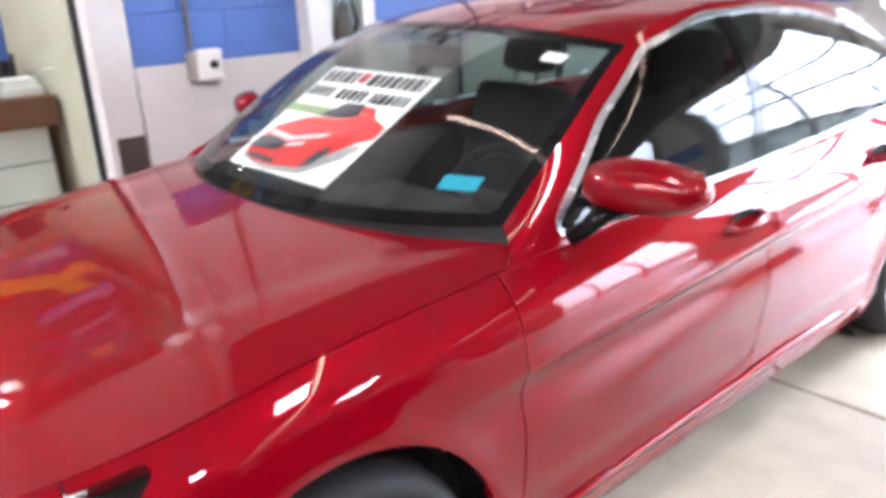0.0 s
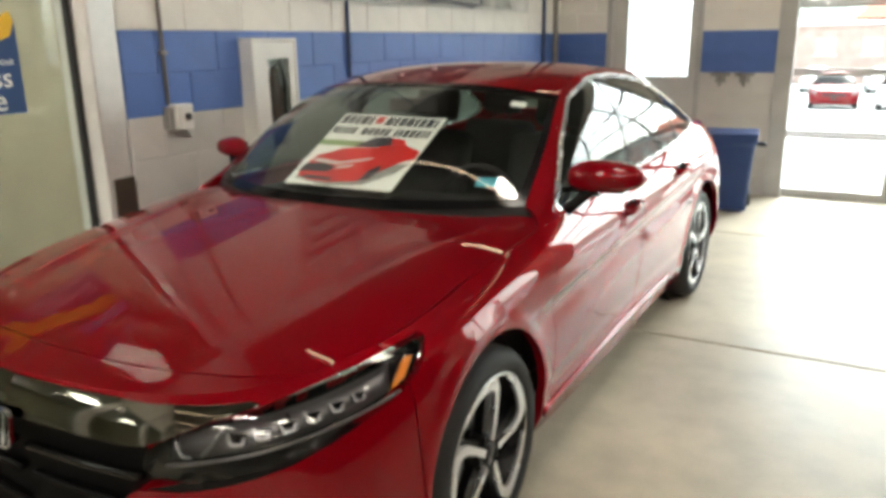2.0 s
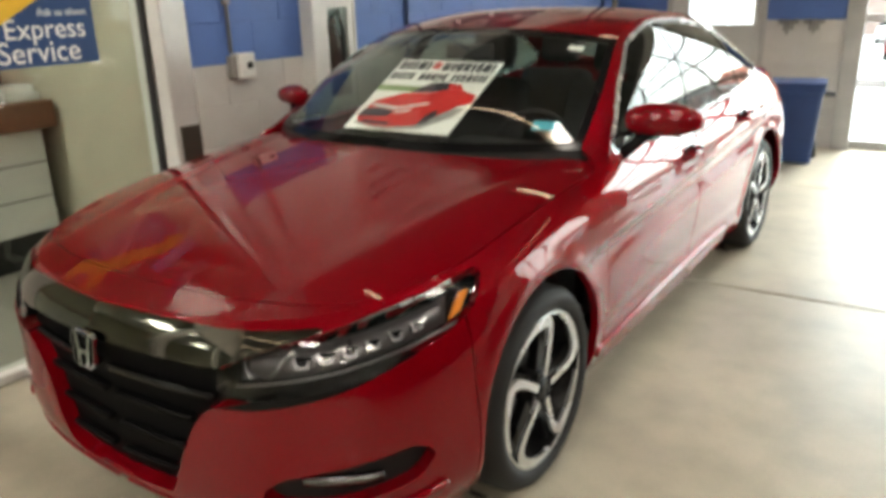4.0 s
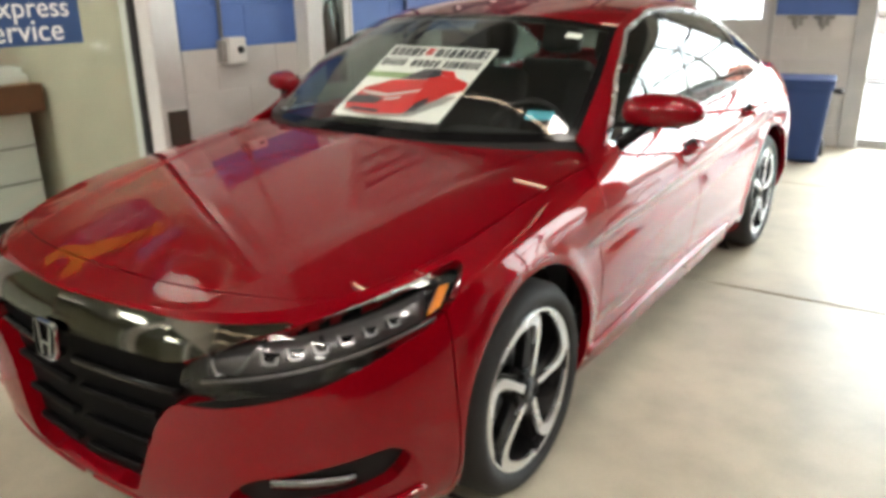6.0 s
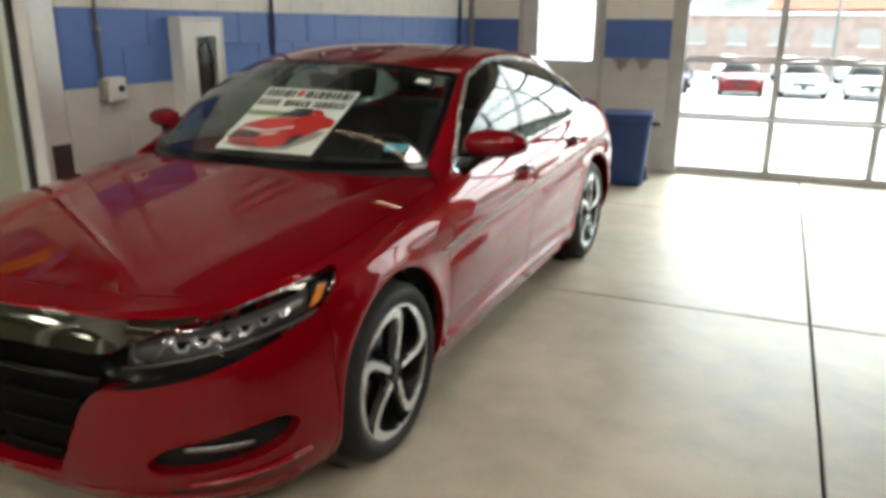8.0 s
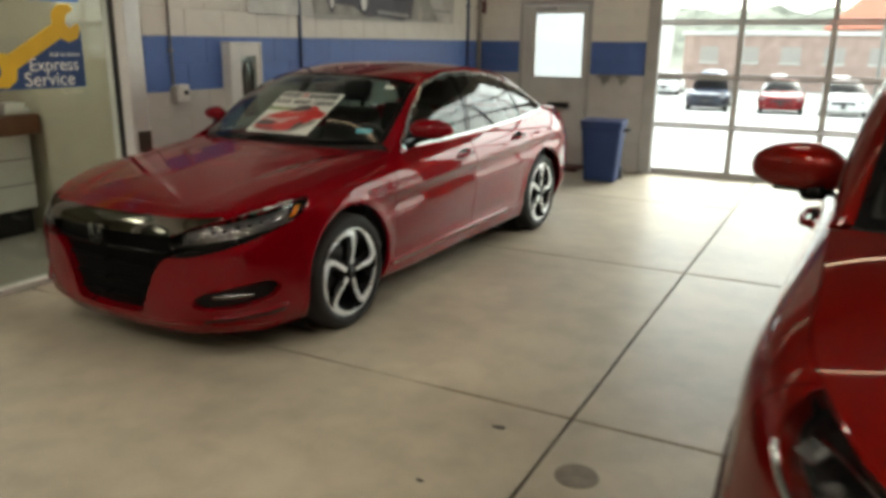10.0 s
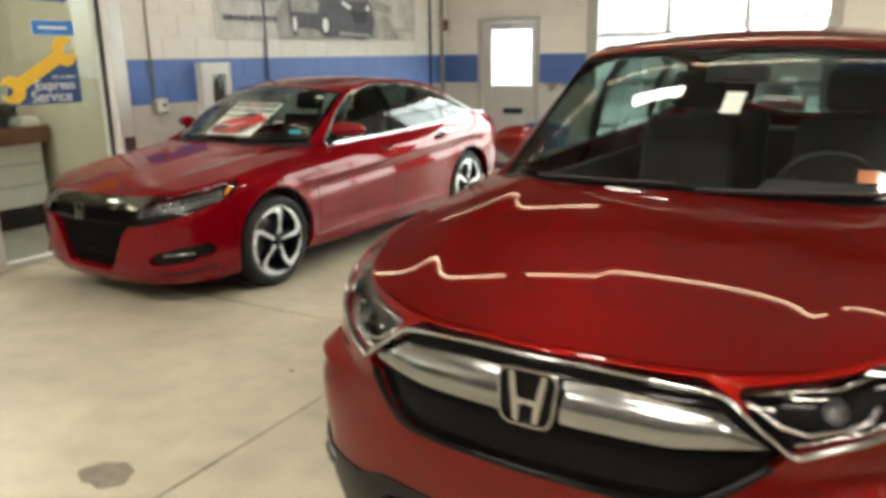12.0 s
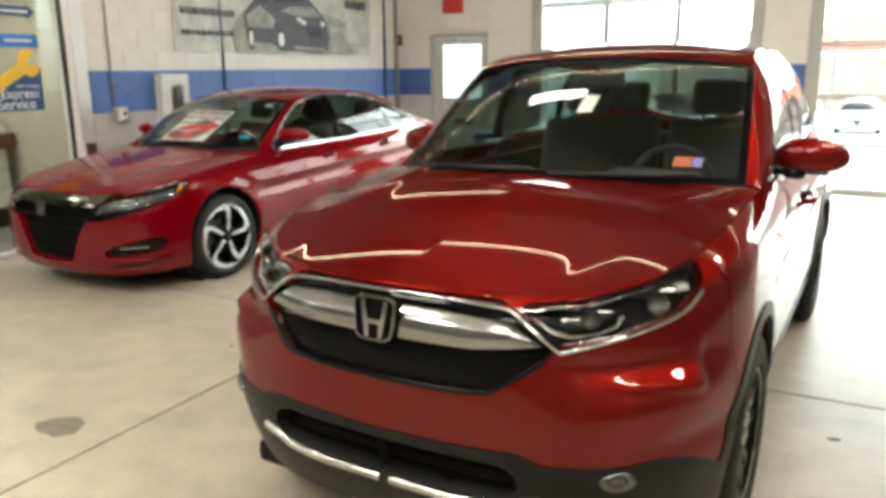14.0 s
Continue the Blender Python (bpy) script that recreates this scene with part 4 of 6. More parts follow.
SEDAN = dict(
    sculpt=sedan_sculpt, nv=60,
    label="glossy crimson four-door sedan parked beside the block wall", category="car",
    lines=SEDAN_LINES, wheelbase=2.83, tyre=.335, tyre_wide=.235, rim=.252, track=.795, arch=.384, arch_up=.008,
    wheel_style=dict(kind="hook", phase=8),
    front=dict(
        bumper=lambda V, Q: V[:, 1] + .40, fold=.05,
        openings=[
            dict(name="head_lamp_recess", shape=SEDAN_LAMP, depth=.05, mat=GLOSS_BLACK, mid=False),
            dict(name="grille_bar", shape=rounded([(-.3, .672), (.30, .668), (.40, .662), (.452, .668), (.60, .7225), (.72, .750), (.72, .757), (.58, .752), (.425, .751), (.30, .757), (-.3, .760)], .008), depth=-.004, mat=DARK_CHROME, mid=True, label="smoked chrome bar across the grille"),
            dict(name="grille_back", shape=rounded([(-.3, .678), (.30, .674), (.40, .668), (.46, .672), (.57, .60), (.48, .572), (.405, .548), (.35, .48), (.29, .36), (.24, .25), (-.3, .225)], .03), depth=.045, mat=GRILLE, mid=True, label="black grille backing"),
            dict(name="lamp_surround", shape=rounded([(.40, .64), (.50, .606), (.60, .602), (.80, .642), (1.00, .690), (.95, .672), (.80, .628), (.64, .588), (.54, .566), (.44, .560)], .010), depth=.004, mat=GLOSS_BLACK, mid=False, label="gloss black strip under the head lamp"),
            dict(name="fog_lamp_recess", shape=rounded([(.53, .325), (.60, .385), (.78, .425), (.95, .445), (1.01, .40), (.95, .345), (.76, .312), (.58, .295)], .03), depth=.04, mat=SATIN_BLACK, mid=False),
        ]),
    doors=dict(
        shapes=[[(.47, .30), (.47, 1.1), (1.52, 1.1), (1.52, .30)], [(1.535, .30), (1.535, 1.1), (2.62, 1.1), (2.56, .80), (2.40, .62), (2.36, .30)]],
        handles=[(1.36, .845), (2.30, .875)]),
    fender_end=1.0, rear_bumper=lambda V, Q: np.maximum(3.28 - V[:, 1], V[:, 2] - .74),
    hood=dict(q_corner=.78, q_cowl=2.17, centre=[(0, -.87, .765), (0, -.52, .865), (0, -.1, .937), (0, .285, .982)], ridge=(.50, .80), ridge_h=.018, cut=lambda u: .10 - .06 * u ** 2),
    green=dict(
        roof_edge=[(.745, .575, .985), (.705, .86, 1.175), (.62, 1.22, 1.35), (.58, 1.72, 1.415), (.56, 2.28, 1.395), (.555, 2.80, 1.30), (.58, 3.30, 1.085)],
        belt_y=[.50, .80, 1.22, 1.72, 2.28, 2.80, 3.30], bow=.10,
        glass=[(.655, .966), (.93, 1.17), (1.20, 1.31), (1.55, 1.378), (1.9, 1.382), (2.3, 1.345), (2.7, 1.25), (2.98, 1.14), (3.10, 1.07), (3.0, 1.035), (2.4, 1.0), (1.5, .975)],
        trim=.014, trim_mat=SILVER, trim_label="bright satin chrome window surround", posts=[(1.56, .22, .035), (2.55, -.18, .018)]),
    screen=dict(base=(0, .295, .982), top=(0, 1.03, 1.385), top_y=1.16, bulge=.05, frit=(.05, .955, .962)),
    roof=dict(end_y=2.62, centre=[(0, 1.03, 1.385), (0, 1.45, 1.445), (0, 2.0, 1.445), (0, 2.5, 1.395)]),
    back=dict(base=(0, 3.42, 1.07), crown=.01, name="boot_lid"),
    rear_glass=SIDE_GLASS, dash=dict(y=.62, z=.93), seat_z=.40, cloth=CLOTH,
    mirror=dict(at=(.97, .79, 1.068), size=(.142, .09, .066), root=(.83, .70, .96), tuck=.05, far=.82),
)
sedan, sedan_shell, sedan_screen = build_car("red_sedan", SEDAN, pose(-.015, 0, 0, 0, 0, -1.34), RED)


def sedan_lamp(sgn, lamp):
    flip = np.array([sgn, 1, 1])
    zc = lambda q: .660 + (q - .45) * .158

    def strip(name, material, q0, q1, h, off, zf, label=""):
        b = band(sedan_shell, 0, q0, q1, h, off, .007, 24, zf=zf)
        (b if sgn > 0 else b.mirrored()).make(name, material, lamp, label, 0)

    # grey carrier with a row of small hooked optics, getting smaller outwards
    strip("lamp_carrier", LAMP_GREY, .50, 1.08, .072, -.034, lambda q: zc(q) + .002, "grey lamp carrier")
    for i in range(6):
        q, k = .665 + i * .063, 1.0 - .05 * i
        p, n = sedan_shell.at(q, zc(q) - .004, -.022)
        m = frame_at(p * flip, n * flip) @ Matrix.Diagonal((k, k, 1, 1))
        part("led_backing", box(-.024, .024, -.015, .015, -.012, -.006, .004, 1, m=m), GLOSS_BLACK, lamp)
        hook = [(-.024, .017), (-.017, .016), (-.012, -.004), (-.004, -.009), (.012, -.008), (.017, .006), (.023, .006), (.019, -.014), (-.004, -.017), (-.018, -.012)]
        part("led_cell", plate([(x * sgn, y) for x, y in hook][::sgn], .006, m @ Matrix.Translation((0, 0, -.006))), CELL, lamp, "bright hooked lamp cell")
    # slanted bright blade and bracket at the inner end
    for name, pts, mt in (("lamp_blade", ((.585, -.030), (.605, -.012), (.630, .018), (.640, .030)), CELL), ("lamp_bracket", ((.520, .022), (.522, -.004), (.535, -.026), (.560, -.030)), LED)):
        P = [sedan_shell.at(q, zc(q) + dz, -.020)[0] * flip for q, dz in pts]
        part(name, tube(P, .0055, 8), mt, lamp, smooth=True)
    # upper silver strip stands in for ceiling lights reflected by the cover
    strip("bright_strip", SILVER, .66, 1.10, .010, -.006, lambda q: zc(q) + .056 - .02 * abs(q - .85), "bright strip imitating ceiling lights mirrored in the lens")
    strip("lower_strip", LAMP_GREY, .50, 1.10, .007, -.006, lambda q: zc(q) - .042)
    # amber marker: a slanted wedge at the outer end
    V = []
    for q, dz in ((1.075, -.026), (1.115, -.018), (1.155, .018), (1.118, .022)):
        for off in (-.020, -.008):
            V.append(sedan_shell.at(q, zc(q) + dz, off)[0] * flip)
    put("side_marker", V, [(1, 3, 5, 7), (6, 4, 2, 0), (0, 2, 3, 1), (2, 4, 5, 3), (4, 6, 7, 5), (6, 0, 1, 7)], AMBER, lamp, "amber side marker", smooth=False)


lamp_parts(sedan, sedan_shell, SEDAN_LAMP, .049, "head_lamp", sedan_lamp)
for z, h in ((.575, .016), (.49, .014), (.40, .014), (.315, .014)):
    e = np.interp(z, [.25, .36, .48, .55, .60], [.215, .265, .325, .38, .46])
    b = band(sedan_shell, z, 0, e, h, -.020, .02, 24)
    b.whole().make("grille_slat", GRILLE if h < .016 else GLOSS_BLACK, sedan, "", 0)
fl = band(sedan_shell, .365, .64, .86, .026, -.022, .014, 14)
mirror_pair(fl, "fog_lamp", LED, sedan, "row of small bright fog lamps", 0)
blade = band(sedan_shell, 0, .66, 1.04, .016, .014, .03, 24, zf=lambda q: .262 + .085 * (q - .66))
mirror_pair(blade, "bumper_blade", RED, sedan, "", 0)
slit = band(sedan_shell, 0, .60, 1.03, .014, .003, .006, 24, zf=lambda q: .240 + .085 * (q - .66))
mirror_pair(slit, "bumper_slit", GAP, sedan, "dark slit in the bumper", 0)
lip = band(sedan_shell, .215, .0, 1.02, .012, .006, .02, 50)
lip.whole().make("chin_lip", RED, sedan, "", 0)
sk = band(sedan_shell, .30, 1.95, 3.70, .030, .010, .02, 60, zf=lambda q: .285 + .012 * (q - 1.95))
mirror_pair(sk, "side_skirt", RED, sedan, "", 0)
p, n = sedan_shell.at(0.012, .640, .012)
emblem(sedan, frame_at((0, p[1], p[2]), (0, -1, .08)), .115, .105)


def screen_point(W, t, x):
    """A point on a windshield at height fraction t and x across, with its normal."""
    i = t * (W.shape[0] - 1)
    a, f = int(min(i, W.shape[0] - 2)), i - int(min(i, W.shape[0] - 2))
    row = W[a] * (1 - f) + W[a + 1] * f
    p = np.array([np.interp(abs(x), row[:, 0], row[:, k]) for k in range(3)])
    r2 = np.array([np.interp(abs(x), W[a + 1][:, 0], W[a + 1][:, k]) for k in range(3)]) - np.array([np.interp(abs(x), W[a][:, 0], W[a][:, k]) for k in range(3)])
    xx = np.array([np.interp(abs(x) + .02, row[:, 0], row[:, k]) for k in range(3)]) - p
    n = np.cross(xx, r2)
    n = n / np.linalg.norm(n) * (1 if n[2] > 0 else -1)
    if x < 0:
        p, n = p * (-1, 1, 1), n * (-1, 1, 1)
    return p, n


# ---------- the orange-red crossover ----------
SUV_LINES = [
    [(0, -.80, .235), (.45, -.785, .235), (.72, -.67, .24), (.85, -.45, .25), (.88, 0, .29), (.86, .5, .24), (.86, 1.3, .24), (.86, 2.1, .24), (.88, 2.66, .30), (.84, 3.2, .33), (.60, 3.50, .36), (0, 3.58, .36)],
    [(0, -.885, .40), (.45, -.86, .40), (.738, -.725, .41), (.880, -.44, .43), (.918, 0, .45), (.905, .5, .40), (.895, 1.3, .40), (.905, 2.1, .42), (.925, 2.66, .46), (.89, 3.22, .48), (.64, 3.56, .50), (0, 3.66, .50)],
    [(0, -.925, .62), (.45, -.885, .62), (.752, -.745, .665), (.890, -.43, .68), (.922, 0, .69), (.917, .5, .66), (.907, 1.3, .66), (.917, 2.1, .68), (.93, 2.66, .70), (.90, 3.22, .70), (.66, 3.60, .72), (0, 3.70, .72)],
    [(0, -.915, .82), (.45, -.86, .82), (.722, -.69, .84), (.868, -.405, .875), (.91, 0, .91), (.925, .5, .90), (.927, 1.3, .92), (.927, 2.1, .94), (.925, 2.66, .96), (.88, 3.2, .97), (.66, 3.58, .97), (0, 3.69, .97)],
    [(0, -.88, .945), (.43, -.825, .945), (.70, -.67, .97), (.845, -.37, 1.02), (.88, 0, 1.05), (.895, .5, 1.05), (.897, 1.3, 1.06), (.893, 2.1, 1.08), (.875, 2.66, 1.10), (.82, 3.2, 1.11), (.64, 3.54, 1.10), (0, 3.64, 1.10)],
    [(0, -.835, 1.0), (.42, -.775, 1.0), (.66, -.61, 1.025), (.775, -.32, 1.075), (.80, 0, 1.115), (.83, .45, 1.155), (.835, 1.3, 1.17), (.825, 2.1, 1.19), (.80, 2.66, 1.215), (.75, 3.2, 1.225), (.60, 3.45, 1.21), (0, 3.55, 1.21)],
]
SUV_LINES = [[(x * (.968 if y < -.6 else 1 if y < .2 else .985), y, z) for x, y, z in line] for line in SUV_LINES]
SUV_LAMP = rounded([(.425, .984), (.54, .994), (.65, 1.006), (.80, 1.026), (.91, 1.046), (1.025, 1.068), (.985, 1.01), (.90, .958), (.70, .902), (.535, .874), (.485, .910)], .02)


def suv_sculpt(q, G):
    """Full cheeks under the head lamps with a fold above them, a waist in the doors."""
    y, z = G[:, :, 1], G[:, :, 2]
    front = 1 / (1 + np.exp((y + .25) / .06))
    d = .022 * bell((q - .86) / .20) * bell((z - .735) / .055) * front - .014 * bell((z - .825) / .03) * bell((q - .80) / .25) * front
    d = d - .016 * bell((z - .60) / .045) * bell((q - .95) / .22) * front
    # a facet under the lamp that ends in a sharp fold below and towards the wheel
    facet = 1 / (1 + np.exp(-(z - .745 - .10 * (.93 - q)) / .004)) / (1 + np.exp((q - .945 - .25 * (z - .745)) / .005)) * np.clip((q - .62) / .28, 0, 1)
    d = d + .028 * facet * np.clip((.90 - z) / .15, 0, 1) * front
    side = 1 / (1 + np.exp(-(y - .4) / .1)) / (1 + np.exp((y - 2.9) / .15))
    d = d - .014 * bell((z - .80 - .02 * y) / .07) * side + .006 * bell((z - .95 - .03 * y) / .02) * side
    return d


SUV = dict(
    sculpt=suv_sculpt, nu=300, nv=72,
    label="glossy orange-red compact crossover with chrome grille on the shop floor", category="car",
    lines=SUV_LINES, wheelbase=2.66, tyre=.365, tyre_wide=.235, rim=.232, track=.795, arch=.405, arch_up=.015,
    wheel_style=dict(kind="twin", phase=8),
    clad=([0, .44, .50, .65, .80, .90, 1.0, 1.1, 2.0, 4.0, 5.2, 6.6], [.578, .588, .560, .560, .572, .56, .52, .46, .39, .39, .45, .50]),
    intake=[(-.3, .548), (.36, .552), (.43, .53), (.445, .47), (.41, .445), (-.3, .425)],
    front=dict(
        bumper=lambda V, Q: V[:, 1] + .38, fold=.04,
        openings=[
            dict(name="head_lamp_recess", shape=SUV_LAMP, depth=.05, mat=LAMP_GREY, mid=False),
            dict(name="upper_grille", shape=rounded([(-.3, .996), (.36, .993), (.43, .968), (.535, .868), (.50, .853), (.40, .856), (-.3, .86)], .01), depth=.03, mat=GLOSS_BLACK, mid=True, label="gloss black upper grille"),
            dict(name="lower_grille", shape=rounded([(-.3, .868), (.41, .866), (.525, .862), (.36, .752), (.31, .739), (-.3, .733)], .012), depth=.025, mat=GLOSS_BLACK, mid=True, label="gloss black lower grille"),
        ]),
    doors=dict(
        shapes=[[(.48, .42), (.48, 1.3), (1.48, 1.3), (1.48, .42)], [(1.495, .42), (1.495, 1.3), (2.45, 1.3), (2.40, .95), (2.22, .72), (2.18, .42)]],
        handles=[(1.32, 1.0), (2.25, 1.03)]),
    fender_end=1.0, rear_bumper=lambda V, Q: np.maximum(3.1 - V[:, 1], V[:, 2] - .80),
    hood=dict(q_corner=.76, q_cowl=1.98, centre=[(0, -.835, 1.0), (0, -.50, 1.074), (0, -.13, 1.142), (0, .22, 1.185)], ridge=(.62, .70), ridge_h=.014, cut=lambda u: .015 + 0 * u),
    green=dict(
        roof_edge=[(.762, .44, 1.165), (.71, .80, 1.43), (.665, 1.08, 1.615), (.62, 1.52, 1.685), (.615, 2.10, 1.68), (.60, 2.75, 1.62), (.61, 3.25, 1.43)],
        belt_y=[.44, .70, 1.04, 1.50, 2.10, 2.75, 3.25], bow=.09,
        glass=[(.68, 1.18), (.92, 1.40), (1.12, 1.54), (1.45, 1.61), (2.1, 1.61), (2.65, 1.56), (2.98, 1.42), (2.96, 1.32), (2.55, 1.245), (1.5, 1.20)],
        trim=.012, trim_mat=CHROME, trim_label="bright window surround", posts=[(1.50, .10, .04), (2.42, -.05, .025)]),
    screen=dict(base=(0, .22, 1.175), top=(0, .97, 1.65), top_y=1.05, bulge=.05, frit=(.04, .955, .965)),
    roof=dict(end_y=2.9, centre=[(0, .97, 1.65), (0, 1.45, 1.73), (0, 2.2, 1.73), (0, 2.9, 1.67)]),
    back=dict(base=(0, 3.42, 1.22), crown=.01, name="tailgate_top"),
    rear_glass=PRIVACY_GLASS, dash=dict(y=.62, z=1.13), seat_z=.62, cloth=GREY_CLOTH,
    mirror=dict(at=(.945, .93, 1.225), size=(.145, .085, .086), root=(.83, .84, 1.175)),
)
suv, suv_shell, suv_screen = build_car("crossover", SUV, pose(4.06, -1.77, 0, 0, 0, -2.2), LAVA)


def suv_lamp(sgn, lamp):
    flip = np.array([sgn, 1, 1])

    def bar(name, material, pts, h, label=""):
        V = []
        for q, z in pts:
            V.append(suv_shell.at(q, z, -.018)[0] * flip)
        part(name, tube(V, h, 8), material, lamp, label, smooth=True)

    bar("bright_strip", CHROME, [(.545, .884), (.70, .908), (.88, .955)], .006, "bright lower light strip")
    bar("bright_strip", CHROME, [(.455, .968), (.52, .922), (.575, .907), (.66, .918), (.70, .930), (.725, .962)], .006, "bright angled light strip")
    bar("bright_strip", CHROME, [(.47, .980), (.65, .995), (.92, 1.034)], .004)
    for q, z, r in ((.63, .955, .026), (.83, .985, .030)):
        p, n = suv_shell.at(q, z, -.03)
        m = frame_at(p * flip, n * flip)
        part("lamp_bowl", lathe([(.018, r * 1.15), (.0, r), (-.014, r * .5), (-.016, .001)], 28, axis="z", m=m), LED, lamp, smooth=True)
        part("lamp_lens", lathe([(.008, r * .8), (.02, r * .5), (.024, .001)], 24, axis="z", m=m), LENS, lamp, smooth=True)
    p, n = suv_shell.at(.925, 1.02, -.02)
    part("side_marker", box(-.024, .024, -.018, .018, -.01, .004, .006, m=frame_at(p * flip, n * flip)), LED, lamp, "clear corner reflector")


lamp_parts(suv, suv_shell, SUV_LAMP, .049, "head_lamp", suv_lamp)


def suv_bar(name, material, pts, r, label="", off=.004):
    """A chrome moulding that follows the front of the car, given by run and height."""
    T = np.linspace(0, 1, len(pts))
    P = spline(T, np.array(pts, float), np.linspace(0, 1, 40))
    V = [suv_shell.at(q, z, off)[0] for q, z in P]
    full = [v * (-1, 1, 1) for v in V[::-1]] + V if pts[0][0] <= .02 else V
    part(name, tube(full, r, 10), material, suv, label, smooth=True)
    if pts[0][0] > .02:
        part(name, tube([v * (-1, 1, 1) for v in V], r, 10), material, suv, label, smooth=True)


suv_bar("grille_moulding", CHROME, [(.0, .981), (.20, .979), (.36, .971), (.42, .958), (.48, .915), (.54, .866)], .0055, "chrome moulding over the grille", off=.004)
suv_bar("lamp_moulding", CHROME, [(.54, .867), (.62, .885), (.75, .913), (.90, .954), (.975, .998)], .007, "chrome moulding under the head lamp", off=.002)


def wing_sheet(nq=40, nz=9):
    """A convex chrome wing of the grille, from the badge out to a slanted end."""
    V = np.zeros((nq, nz, 3))
    for i in range(nq):
        for j in range(nz):
            v = j / (nz - 1)
            end = .495 - .085 * v
            q = .07 + (end - .07) * i / (nq - 1)
            lo, hi = .864 + .02 * max(0, (q - .3) / .2), .952 - .012 * max(0, (q - .2) / .2)
            V[i, j] = suv_shell.at(q, lo + (hi - lo) * v, -.004 + .018 * math.sin(math.pi * (.08 + .84 * v)) * min(1, (1.0 - i / (nq - 1)) * 9 + .25))[0]
    return Sheet.grid(V, np.zeros((nq, nz, 2)))


mirror_pair(wing_sheet(), "grille_wing", WING, suv, "broad convex chrome grille wing", .012)
suv_bar("grille_lip", GLOSS_BLACK, [(.0, .741), (.20, .743), (.31, .748), (.37, .765), (.50, .846)], .009, "gloss black grille lip", off=-.004)
p, n = suv_shell.at(.012, .908, .022)
emblem(suv, frame_at((0, p[1], p[2]), (0, -1, .12)), .150, .130)
for z in (.515, .470):
    band(suv_shell, z, 0, .42, .008, -.02, .012, 24).whole().make("intake_slat", GRILLE, suv, "", 0)
skid = band(suv_shell, 0, 0, .50, .019, .018, .03, 40, zf=lambda q: np.interp(q, [0, .25, .385, .43, .50], [.402, .407, .418, .440, .452]))
skid.whole().make("skid_strip", SILVER, suv, "silver skid strip", 0)
for sgn in (1, -1):
    f = np.array([sgn, 1, 1])
    p, n = suv_shell.at(.70, .525, .008)
    m = frame_at(p * f, n * f) @ Matrix.Diagonal((1.3, .75, 1, 1))
    part("fog_lamp", lathe([(-.02, .040), (.004, .038), (.006, .032), (-.004, .02), (.004, .001)], 28, axis="z", m=m), LED, suv, "round fog lamp", smooth=True)
for x0, x1, t0, t1 in ((.05, .60, .012, .035), (-.55, -.02, .012, .03)):
    pts = []
    for f in np.linspace(0, 1, 12):
        p, n = screen_point(suv_screen, t0 + (t1 - t0) * f, x0 + (x1 - x0) * f)
        pts.append(p + n * .018)
    part("wiper", tube(pts, .008, 8), DARK, suv, "black wiper blade", smooth=True)


# ---------- floor ----------
WEST, NORTH, EAST, SOUTH, TOP = -1.28, 6.32, 9.6, -9.0, 6.2
floor = tagged(put("floor", [(WEST - .2, SOUTH - .3, -.016), (EAST + .3, SOUTH - .3, -.016), (EAST + .3, NORTH + .25, -.016), (WEST - .2, NORTH + .25, -.016)], [(0, 1, 2, 3)], GAP),
               "sealed beige concrete shop floor with saw-cut joints", "floor", kind="structure")
xs, ys = [WEST - .15, 2.365, 7.4, EAST + .25], [SOUTH - .25, -5.51, -2.99, -.47, 2.05, 4.57, NORTH + .2]
for i in range(3):
    for j in range(6):
        bm = box(xs[i] + .007, xs[i + 1] - .007, ys[j] + .011, ys[j + 1] - .011, -.10, 0, .003, 1)
        part("slab", bm, FLOOR, floor)


def flat_blob(cx, cy, rx, ry, seed, material, name, label, z=.0016):
    """A thin stain or patch with an uneven outline."""
    rnd = random.Random(seed)
    ph = [rnd.random() * 6.28 for _ in range(4)]
    V = [(cx, cy, z)]
    n = 40
    for i in range(n):
        a = 2 * math.pi * i / n
        k = 1 + .10 * math.sin(2 * a + ph[0]) + .08 * math.sin(3 * a + ph[1]) + .05 * math.sin(7 * a + ph[2])
        V.append((cx + rx * k * math.cos(a), cy + ry * k * math.sin(a), z))
    return tagged(put(name, V, [(0, 1 + i, 1 + (i + 1) % n) for i in range(n)], material), label, "stain")


STAIN = surf("oil_stain", (0.20, 0.18, 0.14), .35, var=.35, scale=14)
flat_blob(2.05, -2.38, .11, .10, 3, STAIN, "floor_stain", "dark round oil stain on the concrete floor")
bm = lathe([(.0, .085), (.004, .083), (.004, .001)], 36, axis="z")
ob = part("cleanout_cover", bm, STAIN, smooth=False)
ob.location = (2.53, -.905, .0)
tagged(ob, "round metal cleanout cap set in the concrete floor", "cover")
for x, y, s in ((2.115, -.70, .03), (5.24, -.915, .03), (2.02, -1.22, .018)):
    flat_blob(x, y, s, s * .55, int(x * 90), DARK, "debris_mark", "small dark scuff on the concrete floor", .0022)

# ---------- block walls ----------
BW, BH = .4064, .2032


def block_mesh(w, h, d, axis):
    """A block with eased edges: its face looks along +x (axis x) or -y (axis y)."""
    bm = bmesh.new()
    if axis == "x":
        box(-d, 0, -w / 2 + .0018, w / 2 - .0018, -h / 2 + .0018, h / 2 - .0018, .003, 1, bm=bm)
    else:
        box(-w / 2 + .0018, w / 2 - .0018, 0, d, -h / 2 + .0018, h / 2 - .0018, .003, 1, bm=bm)
    me = bpy.data.meshes.new("block")
    bm.to_mesh(me)
    bm.free()
    return me


